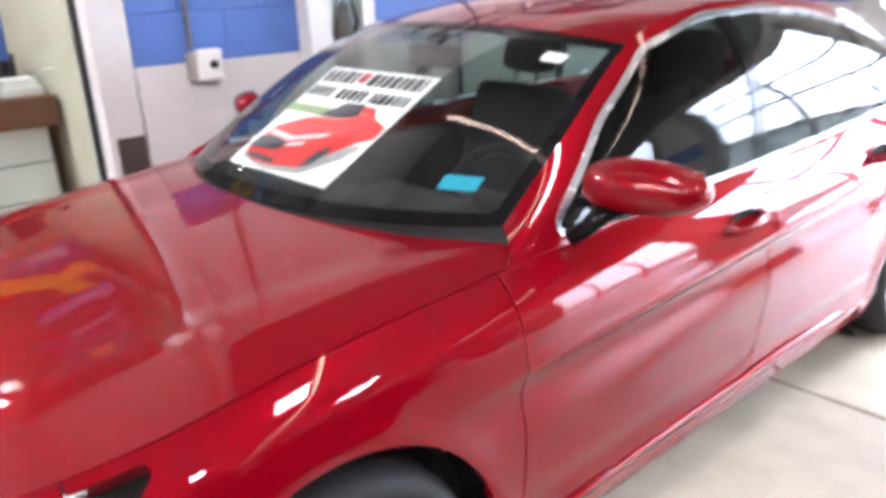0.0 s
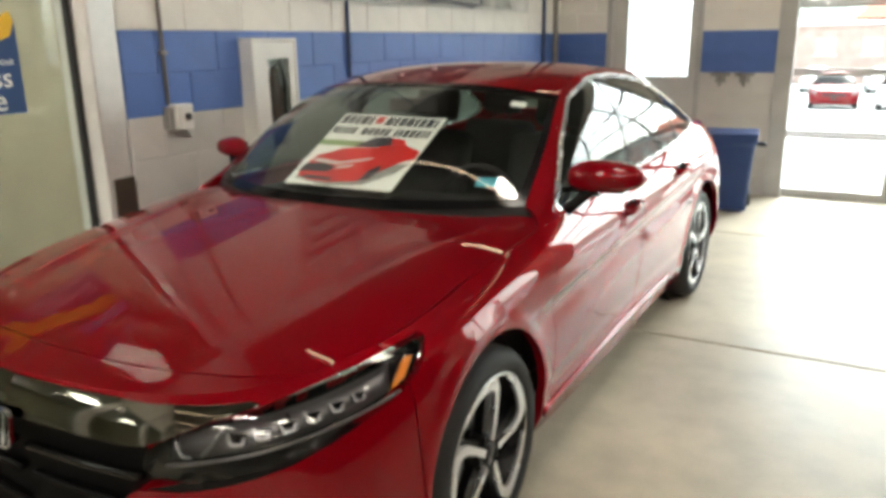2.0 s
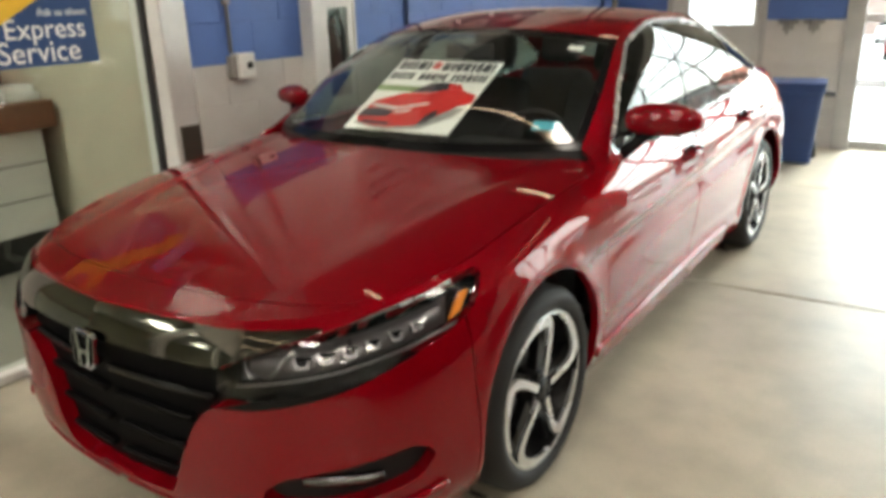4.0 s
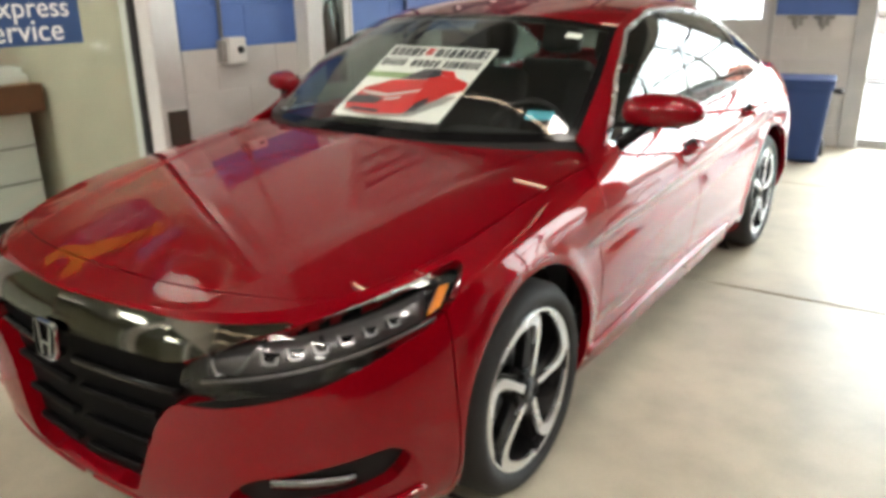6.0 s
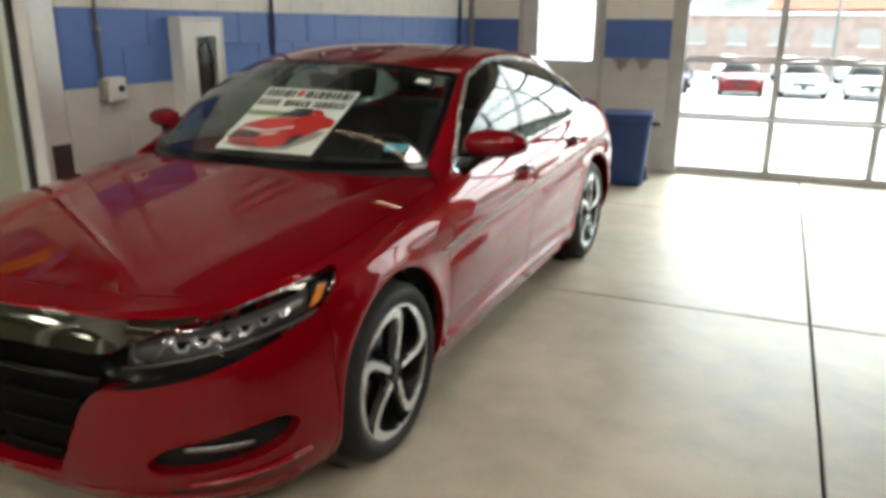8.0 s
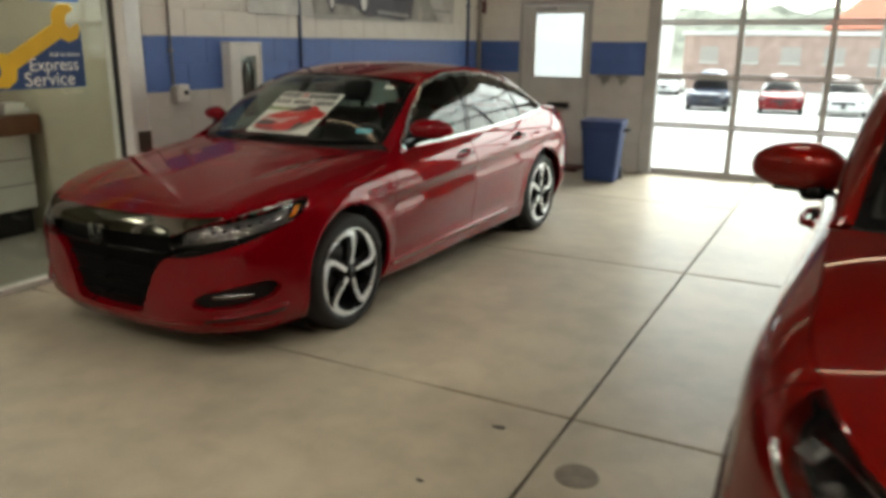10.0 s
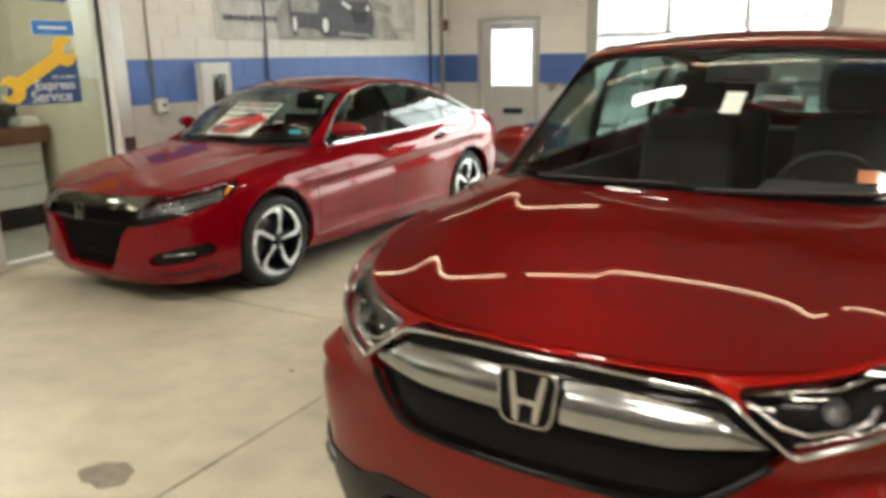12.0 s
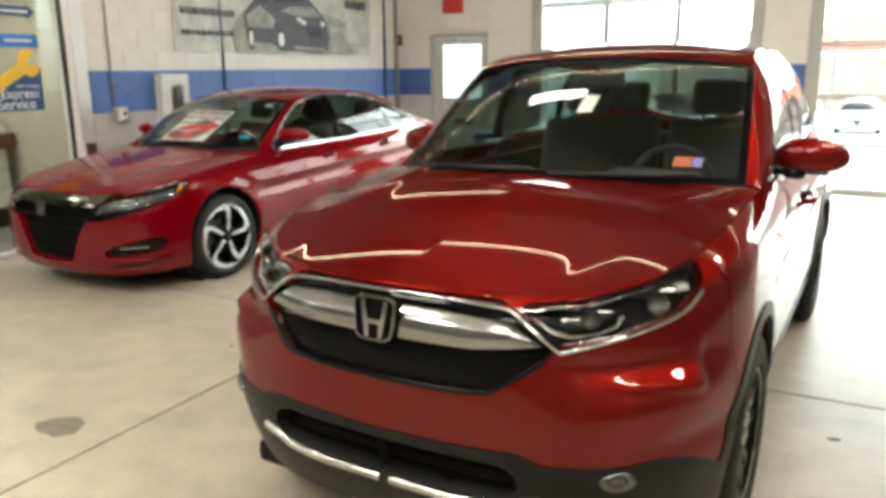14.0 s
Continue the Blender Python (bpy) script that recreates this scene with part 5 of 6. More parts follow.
def block_wall(name, axis, at, a0, a1, holes, label, rows=17, thick=.2):
    """A painted block wall on x = at (axis x) or y = at (axis y), from a0 to a1, with openings (a, a, z, z) through it."""
    cells = []
    bm = bmesh.new()
    zs = sorted({0.0, 6 * BH, 8 * BH, TOP, *[h[2] for h in holes], *[h[3] for h in holes]})
    as_ = sorted({a0, a1, *[h[0] for h in holes], *[h[1] for h in holes]})
    for p, q in zip(as_, as_[1:]):
        for r, s in zip(zs, zs[1:]):
            if any(h[0] <= (p + q) / 2 <= h[1] and h[2] <= (r + s) / 2 <= h[3] for h in holes):
                continue
            if axis == "x":
                box(at - thick, at - .004, p, q, r, s, bm=bm)
            else:
                box(p, q, at + .004, at + thick, r, s, bm=bm)
    wall = tagged(part(name, bm, MORTAR_WHITE), label, "wall", kind="structure")
    wall.data.materials.append(MORTAR_GREY)
    wall.data.materials.append(MORTAR_BLUE)
    for f in wall.data.polygons:
        f.material_index = 1 if f.center.z < 6 * BH else 2 if f.center.z < 8 * BH else 0
    meshes = {}
    for r in range(rows):
        z = r * BH + BH / 2
        mt = WALL_GREY if r < 6 else WALL_BLUE if r < 8 else WALL_WHITE
        start = a0 - (r % 2) * BW / 2
        k = 0
        while start + k * BW < a1:
            p, q = max(a0, start + k * BW), min(a1, start + (k + 1) * BW)
            k += 1
            pieces = [(p, q)]
            for h in holes:
                if h[2] < z < h[3]:
                    pieces = [pc for a, b in pieces for pc in ((a, min(b, h[0])), (max(a, h[1]), b)) if pc[1] - pc[0] > .02]
            for a, b in pieces:
                if b - a < .03:
                    continue
                key = (round(b - a, 3), mt.name)
                if key not in meshes:
                    meshes[key] = block_mesh(b - a, BH, .03, axis)
                    meshes[key].materials.append(mt)
                ob = new("block", meshes[key])
                ob.location = (at, (a + b) / 2, z) if axis == "x" else ((a + b) / 2, at, z)
                ob.parent = wall
    top = rows * BH
    bm = bmesh.new()
    for p, q in zip(as_, as_[1:]):
        for r, s in ((top, TOP),):
            hs = [h for h in holes if h[0] <= (p + q) / 2 <= h[1]]
            r0 = max([r] + [h[3] for h in hs])
            if axis == "x":
                box(at - .03, at, p, q, r0, s, bm=bm)
            else:
                box(p, q, at, at + .03, r0, s, bm=bm)
    # unseen upper face, kept dark so the hoods don't mirror a bright wall
    part("upper_wall_face", bm, FAR_WALL, wall, "upper wall out of view, greyed to keep reflections on the cars dark")
    return wall


DOOR = (-.745, .245, 0.0, 2.14)
GATE1, GATE2 = (1.0, 4.03, 0.0, 3.2), (4.66, 7.7, 0.0, 3.2)
block_wall("wall_west", "x", WEST, .555, NORTH, [], "painted block wall, grey below a blue stripe and cream above")
block_wall("wall_north", "y", NORTH, WEST - .2, EAST, [DOOR, GATE1, GATE2], "painted block wall with blue stripe, a door and two glazed overhead doors")
bm = bmesh.new()
box(EAST, EAST + .2, SOUTH, NORTH + .2, 0, TOP, bm=bm)
tagged(part("wall_east", bm, FAR_WALL), "plain grey painted wall", "wall", kind="structure")
bm = box(WEST - .3, EAST + .2, SOUTH - .2, SOUTH, 0, TOP)
tagged(part("wall_south", bm, FAR_WALL), "plain grey painted wall", "wall", kind="structure")
bm = bmesh.new()
box(WEST - .3, EAST + .2, SOUTH - .2, NORTH + .2, TOP, TOP + .15, bm=bm)
for y in np.arange(SOUTH + 1, NORTH, 1.22):
    box(WEST, EAST, y - .012, y + .012, TOP - .015, TOP, bm=bm)
for x in np.arange(WEST + .6, EAST, 1.22):
    box(x - .012, x + .012, SOUTH, NORTH, TOP - .012, TOP, bm=bm)
tagged(part("ceiling", bm, CEIL), "grey deck ceiling", "ceiling", kind="structure")


# ---------- glazed overhead doors ----------
def overhead_door(name, x0, x1, zt, y, face, cols, label):
    d = new(name)
    tagged(d, label, "garage door", kind="structure")
    rails = [0.0, .63, 1.226, 1.86, 2.49, zt]
    w = (x1 - x0 - .10) / cols
    for r, (z0, z1) in enumerate(zip(rails, rails[1:])):
        sec = bmesh.new()
        lo = .085 if r == 0 else .035
        box(x0 + .05, x1 - .05, y, y + .045, z0 + .004, z0 + lo, .004, 1, bm=sec)
        box(x0 + .05, x1 - .05, y, y + .045, z1 - .035, z1 - .002, .004, 1, bm=sec)
        for c in range(cols + 1):
            xc = x0 + .05 + w * c
            wd = .05 if c in (0, cols) else .033
            box(max(x0 + .05, xc - wd), min(x1 - .05, xc + wd), y + .002, y + .043, z0 + lo, z1 - .035, .003, 1, bm=sec)
        s = part("door_section", sec, GATE, d, "aluminium door section")
        for c in range(cols):
            xa, xb = x0 + .05 + w * c + .02, x0 + .05 + w * (c + 1) - .02
            g = part("pane", box(xa, xb, y + .02, y + .026, z0 + lo - .008, z1 - .03), CLEAR, s)
            g.visible_shadow = False
    for x in (x0, x1 - .06):
        part("jamb", box(x - .05, x + .11, y - .07 * face - .02, y - .05 * face + .02, 0, zt + .1, .004, 1), FRAME_GREY, d, "grey steel door jamb")
        part("track", box(x + .005, x + .055, y - .05 * face - .012, y - .012 * face, .05, zt + .3, .004, 1), GATE, d, "galvanised roller track")
    for z in rails[1:-1]:
        for c in (0, cols):
            xc = x0 + .05 + w * c + (.03 if c == 0 else -.03)
            part("hinge", box(xc - .03, xc + .03, y - .012 * face - .006, y - .002 * face, z - .04, z + .04, .003, 1), FRAME_GREY, d)
    return d


overhead_door("garage_door_1", 1.0, 4.03, 3.2, NORTH + .06, 1, 3, "aluminium overhead door with clear glass panes")
overhead_door("garage_door_2", 4.66, 7.7, 3.2, NORTH + .06, 1, 3, "aluminium overhead door with clear glass panes")

# ---------- steel door in the north wall ----------
door = new("door_1")
tagged(door, "grey steel exit door with a glass light, closed", "door", kind="structure")
bm = bmesh.new()
for a, b, c, d in ((-.745, -.69, 0, 2.14), (.19, .245, 0, 2.14), (-.69, .19, 2.075, 2.14)):
    box(a, b, NORTH - .012, NORTH + .10, c, d, .006, 1, bm=bm)
part("door_frame", bm, FRAME_GREY, door, "grey steel door frame")
WX0, WX1, WZ0, WZ1 = -.535, .13, 1.165, 1.985
bm = bmesh.new()
for a, b, c, d in ((-.685, WX0, .01, 2.07), (WX1, .185, .01, 2.07), (WX0, WX1, .01, WZ0), (WX0, WX1, WZ1, 2.07)):
    box(a, b, NORTH + .03, NORTH + .075, c, d, bm=bm)
part("door_leaf", bm, DOOR_GREY, door)
bm = bmesh.new()
for a, b, c, d in ((WX0 - .025, WX0 + .012, WZ0 - .025, WZ1 + .025), (WX1 - .012, WX1 + .025, WZ0 - .025, WZ1 + .025), (WX0 + .012, WX1 - .012, WZ0 - .025, WZ0 + .012), (WX0 + .012, WX1 - .012, WZ1 - .012, WZ1 + .025)):
    box(a, b, NORTH + .018, NORTH + .03, c, d, .004, 1, bm=bm)
part("glazing_bead", bm, DOOR_GREY, door)
part("pane", box(WX0, WX1, NORTH + .05, NORTH + .056, WZ0, WZ1), CLEAR, door).visible_shadow = False
part("door_pull", box(-.31, -.02, NORTH - .045, NORTH + .03, .775, .85, .014), DARK, door, "black door pull")
part("door_closer", box(-.52, -.22, NORTH - .03, NORTH + .03, 2.005, 2.06, .01), FRAME_GREY, door, "grey door closer")

# exit sign over the door
tagged(part("exit_sign", box(-.50, -.17, NORTH - .06, NORTH - .002, 2.44, 2.66, .012, 3), surf("red_sign_plastic", (.55, .03, .03), .35)), "red exit sign box above the door", "sign")

# ---------- things on the west wall ----------
def wall_pipe(y, z0, z1, r, material, label, x=WEST):
    c = new("conduit")
    tagged(c, label, "conduit", group="wall conduits")
    part("pipe", tube([(x + r + .004, y, z0), (x + r + .004, y, z1)], r, 12), material, c, smooth=True)
    for z in np.arange(z0 + .25, z1, .9):
        part("strap", box(x, x + 2 * r + .007, y - r - .012, y + r + .012, z - .011, z + .011, .003, 1), material, c)
    return c


PIPE_BLUE = surf("slate_blue_conduit", (0.05, 0.075, 0.16), .45)
PIPE_GREY = surf("grey_conduit", (0.30, 0.29, 0.27), .45)
wall_pipe(.79, 1.27, TOP, .009, PIPE_GREY, "thin grey conduit running down to the outlet box")
wall_pipe(2.33, 0.0, TOP, .013, PIPE_BLUE, "dark conduit running down the block wall")
wall_pipe(5.80, 0.0, TOP, .018, PIPE_BLUE, "dark conduit running down the block wall")
wall_pipe(6.12, 0.0, TOP, .028, PIPE_GREY, "grey pipe in the corner of the block walls")

ob = new("outlet_box")
tagged(ob, "white metal outlet box on the block wall", "outlet box")
part("box_body", box(WEST, WEST + .06, .80, .905, 1.142, 1.27, .006), WHITE, ob)
part("cover_plate", box(WEST + .06, WEST + .066, .808, .897, 1.15, 1.262, .003, 1), WHITE, ob)
part("knob", lathe([(0, .018), (.014, .016), (.018, .001)], 16, m=Matrix.Translation((WEST + .066, .86, 1.21))), DARK, ob)
part("side_box", box(WEST, WEST + .04, .765, .798, 1.15, 1.26, .005), PIPE_GREY, ob)

cab = new("extinguisher_cabinet")
tagged(cab, "white wall cabinet with a glazed door and dark extinguisher inside", "cabinet")
y0, y1, z0, z1, x1 = 1.335, 1.69, .86, 1.575, WEST + .09
bm = bmesh.new()
for a, b, c, d in ((y0, y0 + .12, z0, z1), (y1 - .055, y1, z0, z1), (y0 + .12, y1 - .055, z1 - .10, z1), (y0 + .12, y1 - .055, z0, z0 + .12)):
    box(x1 - .008, x1, a, b, c, d, bm=bm)
part("door_frame", bm, WHITE, cab)
bm = bmesh.new()
for a, b, c, d in ((y0 - .012, y0 + .01, z0 - .012, z1 + .012), (y1 - .01, y1 + .012, z0 - .012, z1 + .012), (y0 + .01, y1 - .01, z1 - .01, z1 + .012), (y0 + .01, y1 - .01, z0 - .012, z0 + .01)):
    box(WEST, x1 + .008, a, b, c, d, .004, 1, bm=bm)
part("cabinet_frame", bm, WHITE, cab)
part("back_panel", box(WEST + .002, WEST + .008, y0 + .01, y1 - .01, z0 + .01, z1 - .01), WHITE, cab)
part("pane", box(x1 - .012, x1 - .008, y0 + .11, y1 - .045, z0 + .11, z1 - .09), CLEAR, cab).visible_shadow = False
bm = lathe([(z0 + .05, .001), (z0 + .05, .068), (z0 + .42, .068), (z0 + .50, .04), (z0 + .56, .028)], 24, axis="z", m=Matrix.Translation((WEST + .045, y0 + .215, 0)) @ Matrix.Diagonal((.45, 1, 1, 1)))
part("extinguisher", bm, surf("dark_red_cylinder", (.09, .055, .045), .35, var=.4, scale=9, coat=.3), cab, "dull brown-red extinguisher", smooth=True)
bm = tube([(WEST + .05, y0 + .20, z0 + .56), (WEST + .06, y0 + .25, z0 + .60), (WEST + .068, y0 + .275, z0 + .48), (WEST + .068, y0 + .26, z0 + .2)], .012, 8)
part("hose", bm, DARK, cab, smooth=True)

ban = new("wall_banner")
tagged(ban, "wrinkled white vinyl banner with grey picture and dark bars of print", "banner")
NB = 60
Vb, Fb = [], []
BY0, BY1, BZ0, BZ1 = 1.64, 5.39, 1.82, 2.78
for i in range(NB + 1):
    for j in range(13):
        y, z = BY0 + (BY1 - BY0) * i / NB, BZ0 + (BZ1 - BZ0) * j / 12
        Vb.append((WEST + .022 + .008 * noise.noise((y * 1.7, z * 2.6, 3)) + .004 * math.sin(y * 9 + z * 4), y, z))
for i in range(NB):
    for j in range(12):
        a = i * 13 + j
        Fb.append((a, a + 13, a + 14, a + 1))
put("banner_sheet", Vb, Fb, VINYL, ban)


def banner_print(name, pts, material, label=""):
    m = Matrix(((0, 0, 1, WEST + .036), (1, 0, 0, 0), (0, 1, 0, 0), (0, 0, 0, 1)))
    return part(name, plate(pts, .0015, m), material, ban, label)


rnd = random.Random(5)
banner_print("picture_ground", [(2.55, 1.84), (4.95, 1.84), (4.7, 2.12), (4.3, 2.2), (2.7, 2.3), (2.45, 2.05)], PRINT_PALE, "pale grey printed ground")
banner_print("picture_shade", [(4.2, 2.20), (4.75, 2.16), (4.8, 2.26), (4.2, 2.36)], PRINT_GREY).location = (.0005, 0, 0)
for y, z, w, h in ((1.74, 2.42, .85, .09), (1.72, 2.215, .85, .08), (1.72, 2.00, .80, .06), (4.65, 1.945, .6, .03), (4.75, 2.45, .5, .12)):
    x = y
    while x < y + w - .02:
        l = .03 + .05 * rnd.random()
        banner_print("print_bar", [(x, z), (x + l, z), (x + l, z + h * (.7 + .3 * rnd.random())), (x, z + h)], PRINT_SLATE if h > .05 else PRINT_GREY).location = (.001, 0, 0)
        x += l + .014
SHAPES = [
    ("picture_car", PRINT_SLATE, .002, [(2.72, 1.95), (2.70, 2.28), (2.95, 2.50), (3.25, 2.68), (3.75, 2.70), (3.95, 2.52), (4.10, 2.41), (4.28, 2.27), (4.37, 2.06), (4.30, 1.86), (4.10, 1.82), (3.60, 1.86), (3.42, 1.84), (3.15, 1.94)]),
    ("picture_flank", PRINT_GREY, .0035, [(2.75, 2.26), (2.98, 2.38), (3.25, 2.24), (3.22, 2.12), (2.76, 2.12)]),
    ("picture_glass", PRINT_DARK, .0035, [(3.24, 2.43), (3.42, 2.64), (3.72, 2.65), (3.90, 2.49), (3.58, 2.44)]),
    ("picture_side_glass", PRINT_DARK, .0035, [(2.86, 2.40), (3.18, 2.62), (3.30, 2.63), (3.14, 2.42)]),
    ("picture_hood", PRINT_GREY, .0035, [(3.36, 2.34), (3.58, 2.40), (4.02, 2.41), (4.18, 2.30), (3.86, 2.29), (3.55, 2.30)]),
    ("picture_lamp", PAPER, .005, [(3.66, 2.25), (3.72, 2.28), (3.88, 2.22), (3.83, 2.18)]),
    ("picture_lamp", PAPER, .005, [(4.17, 2.21), (4.22, 2.26), (4.27, 2.21), (4.22, 2.17)]),
    ("picture_grille", PRINT_DARK, .0035, [(3.86, 2.17), (4.20, 2.16), (4.19, 2.03), (3.92, 2.03)]),
    ("picture_bumper", PRINT_GREY, .0035, [(3.60, 1.92), (4.25, 1.90), (4.24, 1.86), (3.62, 1.88)]),
]
for nm, mt, off, pts in SHAPES:
    banner_print(nm, pts, mt).location = (off, 0, 0)
for cy, ry in ((3.35, .085), (2.80, .05)):
    ring = [(cy + ry * math.cos(a), 1.99 + .13 * math.sin(a)) for a in np.linspace(0, 2 * math.pi, 20, endpoint=False)]
    banner_print("picture_tyre", ring, PRINT_DARK).location = (.004, 0, 0)
    banner_print("picture_wheel", [(cy + (y - cy) * .66, 1.99 + (z - 1.99) * .66) for y, z in ring], PAPER).location = (.0055, 0, 0)

# small pull box by the pipes
tagged(part("pull_station", box(WEST, WEST + .05, 6.20, 6.29, 1.98, 2.14, .008), surf("maroon_plastic", (.12, .03, .03), .4)), "small dark red wall box near the corner", "wall box")

# ---------- north wall fittings and bin ----------
for x in (.45, .68):
    h = new("hose_bracket")
    tagged(h, "grey metal hose bracket on the block wall", "bracket", group="hose brackets")
    part("back_plate", box(x - .05, x + .05, NORTH - .012, NORTH, 1.12, 1.22, .004, 1), PIPE_GREY, h)
    part("hook", tube([(x, NORTH - .01, 1.19), (x, NORTH - .07, 1.18), (x, NORTH - .08, 1.13), (x, NORTH - .05, 1.10)], .016, 8), PIPE_GREY, h, smooth=True)
    part("side_arm", tube([(x - .09, NORTH - .03, 1.20), (x + .09, NORTH - .03, 1.20)], .014, 8), PIPE_GREY, h, smooth=True)

bn = new("wheeled_bin")
tagged(bn, "blue plastic wheeled waste bin against the wall", "bin")
bm = bmesh.new()
levels = [(0.02, .20, .20), (.10, .205, .205), (.66, .245, .245), (.70, .262, .262), (.755, .262, .262), (.755, .24, .24), (.10, .19, .19)]
rings = []
for z, a, b in levels:
    rings.append([bm.verts.new((x, y, z)) for x, y in rounded([(-a, -b), (a, -b), (a, b), (-a, b)], .05, 4)])
for p, q in zip(rings, rings[1:]):
    for i in range(len(p)):
        bm.faces.new((p[i], p[(i + 1) % len(p)], q[(i + 1) % len(q)], q[i]))
bm.faces.new(rings[0][::-1])
bm.faces.new(rings[-1])
part("bin_body", bm, BIN_BLUE, bn, smooth=False)
part("lid", box(-.265, .265, -.27, .25, .752, .785, .014), BIN_BLUE, bn)
part("handle", tube([(-.18, .27, .70), (-.18, .33, .73), (.18, .33, .73), (.18, .27, .70)], .013, 8), BIN_BLUE, bn, smooth=True)
part("lift_bar", tube([(.255, -.08, .66), (.33, -.08, .66), (.33, .08, .66), (.255, .08, .66)], .014, 8), DARK, bn, smooth=True)
for x in (-.21, .21):
    part("wheel", lathe([(-.02, .02), (-.022, .075), (-.012, .085), (.012, .085), (.022, .075), (.02, .02)], 24, m=Matrix.Translation((x, .21, .085))), DARK, bn, smooth=True)
bn.matrix_world = pose(.70, 5.55, 0, 0, 0, 6) @ Matrix.Scale(.93, 4)

tagged(part("floor_mat", box(-.55, .25, 5.95, 6.25, 0, .055, .01), surf("dark_red_rubber", (.06, .015, .015), .6)), "low dark red rubber mat by the door", "mat")


# ---------- lamps ----------
def strip_light(x, y, length=2.44):
    l = new("strip_light")
    tagged(l, "white fluorescent strip light hanging from the ceiling, lit", "light", group="ceiling strip lights")
    part("tray", box(-length / 2, length / 2, -.035, .035, .035, .075, .008), PIPE_GREY, l)
    for o in (0,):
        part("tube", tube([(-length / 2 + .03, o, .015), (length / 2 - .03, o, .015)], .0065, 10), TUBE, l, "lit fluorescent tube", smooth=True)
    for o in (-length / 2 + .3, length / 2 - .3):
        part("hanger", tube([(o, 0, .085), (o, 0, TOP - 3.55)], .004, 6), DARK, l)
    l.location = (x, y, 3.55)
    return l


for y in (-6.8, -5.0, -3.2, 0.75, 3.6):
    for x in (.6, 3.2, 5.8, 8.2):
        strip_light(x, y)


def high_bay(x, y, turn, lit=FILL_PANEL):
    l = new("high_bay_light")
    tagged(l, "rectangular high-bay light out of view, most of these added as fill", "light", group="high-bay lights")
    part("housing", box(-.62, .62, -.25, .25, 0, .09, .012), WHITE, l)
    part("diffuser", box(-.58, .58, -.21, .21, -.012, 0), lit, l)
    for o in (-.45, .45):
        part("hanger", tube([(o, 0, .09), (o, 0, TOP - 5.7)], .004, 6), DARK, l)
    l.matrix_world = pose(x, y, 5.7, 0, 0, turn)


# eight unseen lights, added only to raise the light level in the bay
for x, y in ((7.2, 3.0), (7.2, -.6), (1.6, -4.4), (4.4, -4.8), (7.2, -4.4), (1.6, -7.4), (4.4, -7.4), (7.2, -7.4)):
    high_bay(x, y, 0)
high_bay(2.0, 1.1, 0, WEAK_PANEL)


# ---------- glazed shop front west of the bay ----------
GX = -1.40
front = new("shop_front")
tagged(front, "aluminium framed glass shop front of the office", "shop front", kind="structure")
for y0, y1, x0, x1 in ((.40, .55, GX - .10, GX + .12), (-1.03, -.77, GX - .09, GX + .10), (-3.1, -2.9, GX - .09, GX + .10), (-6.0, -5.8, GX - .09, GX + .10), (SOUTH, SOUTH + .15, GX - .09, GX + .10)):
    bm = box(x0, x1, y0, y1, 0, TOP, .012, 2)
    part("post", bm, ALU, front, "anodised aluminium post")
# dark strip puts the reflection low on the polished post into colour
part("jamb_strip", box(GX + .12, GX + .128, .43, .545, 0, .95, .002, 1), surf("dark_reflection_metal", (.16, .145, .12), .4, metal=.8), front, "dark strip on the lower post, imitating a dark reflection")
bays = [(-.77, .40), (-2.9, -1.03), (-5.8, -3.1), (SOUTH + .15, -6.0)]
for a, b in bays:
    part("sill", box(GX - .05, GX + .05, a, b, 0, .045, .006, 1), ALU, front)
    part("header", box(GX - .05, GX + .05, a, b, 2.95, 3.05, .006, 1), ALU, front)
    part("gasket", box(GX - .012, GX + .022, b - .022, b, .045, 2.95, .002, 1), DARK, front, "black rubber gasket")
    part("pane", box(GX - .004, GX + .004, a, b - .022, .045, 2.95), DOUBLE_GLASS, front).visible_shadow = False
bm = bmesh.new()
box(GX - .05, GX + .05, SOUTH, .40, 3.05, TOP, bm=bm)
tagged(part("wall_over_front", bm, WALL_WHITE), "cream wall above the shop front", "wall", kind="structure")

# ---------- signs on the glass ----------
def on_glass(y, z, off=.006):
    return Matrix(((0, 0, 1, GX + off), (1, 0, 0, y), (0, 1, 0, z), (0, 0, 0, 1)))


sg = new("service_sign")
tagged(sg, "navy vinyl sign with yellow wrench and white lettering on the glass", "sign")
part("sign_back", plate([(-.50, 1.283), (.135, 1.283), (.135, 1.67), (-.02, 1.67), (-.44, 1.42), (-.50, 1.42)], .002, on_glass(0, 0)), SIGN_BLUE, sg)
wr = [(-.56, 1.36), (-.50, 1.30), (-.42, 1.295), (-.36, 1.345), (-.35, 1.41), (-.02, 1.60), (.04, 1.575), (.105, 1.60), (.13, 1.66), (.115, 1.70), (.05, 1.665), (.02, 1.70), (.035, 1.75), (.095, 1.785), (.06, 1.82), (-.02, 1.815), (-.07, 1.765), (-.075, 1.69), (-.40, 1.50), (-.47, 1.515), (-.53, 1.49), (-.56, 1.44), (-.50, 1.45), (-.455, 1.42), (-.46, 1.375), (-.50, 1.355)]
part("wrench", plate(wr, .003, on_glass(0, 0, .008)), YELLOW, sg, "yellow wrench shape")
writing("Ask us about", .042, on_glass(-.115, 1.485, .0085), PAPER, sg, label="small white lettering")
writing("Express", .115, on_glass(-.27, 1.395, .0085), PAPER, sg, label="white lettering")
writing("Service", .125, on_glass(-.31, 1.300, .0085), PAPER, sg, label="white lettering")
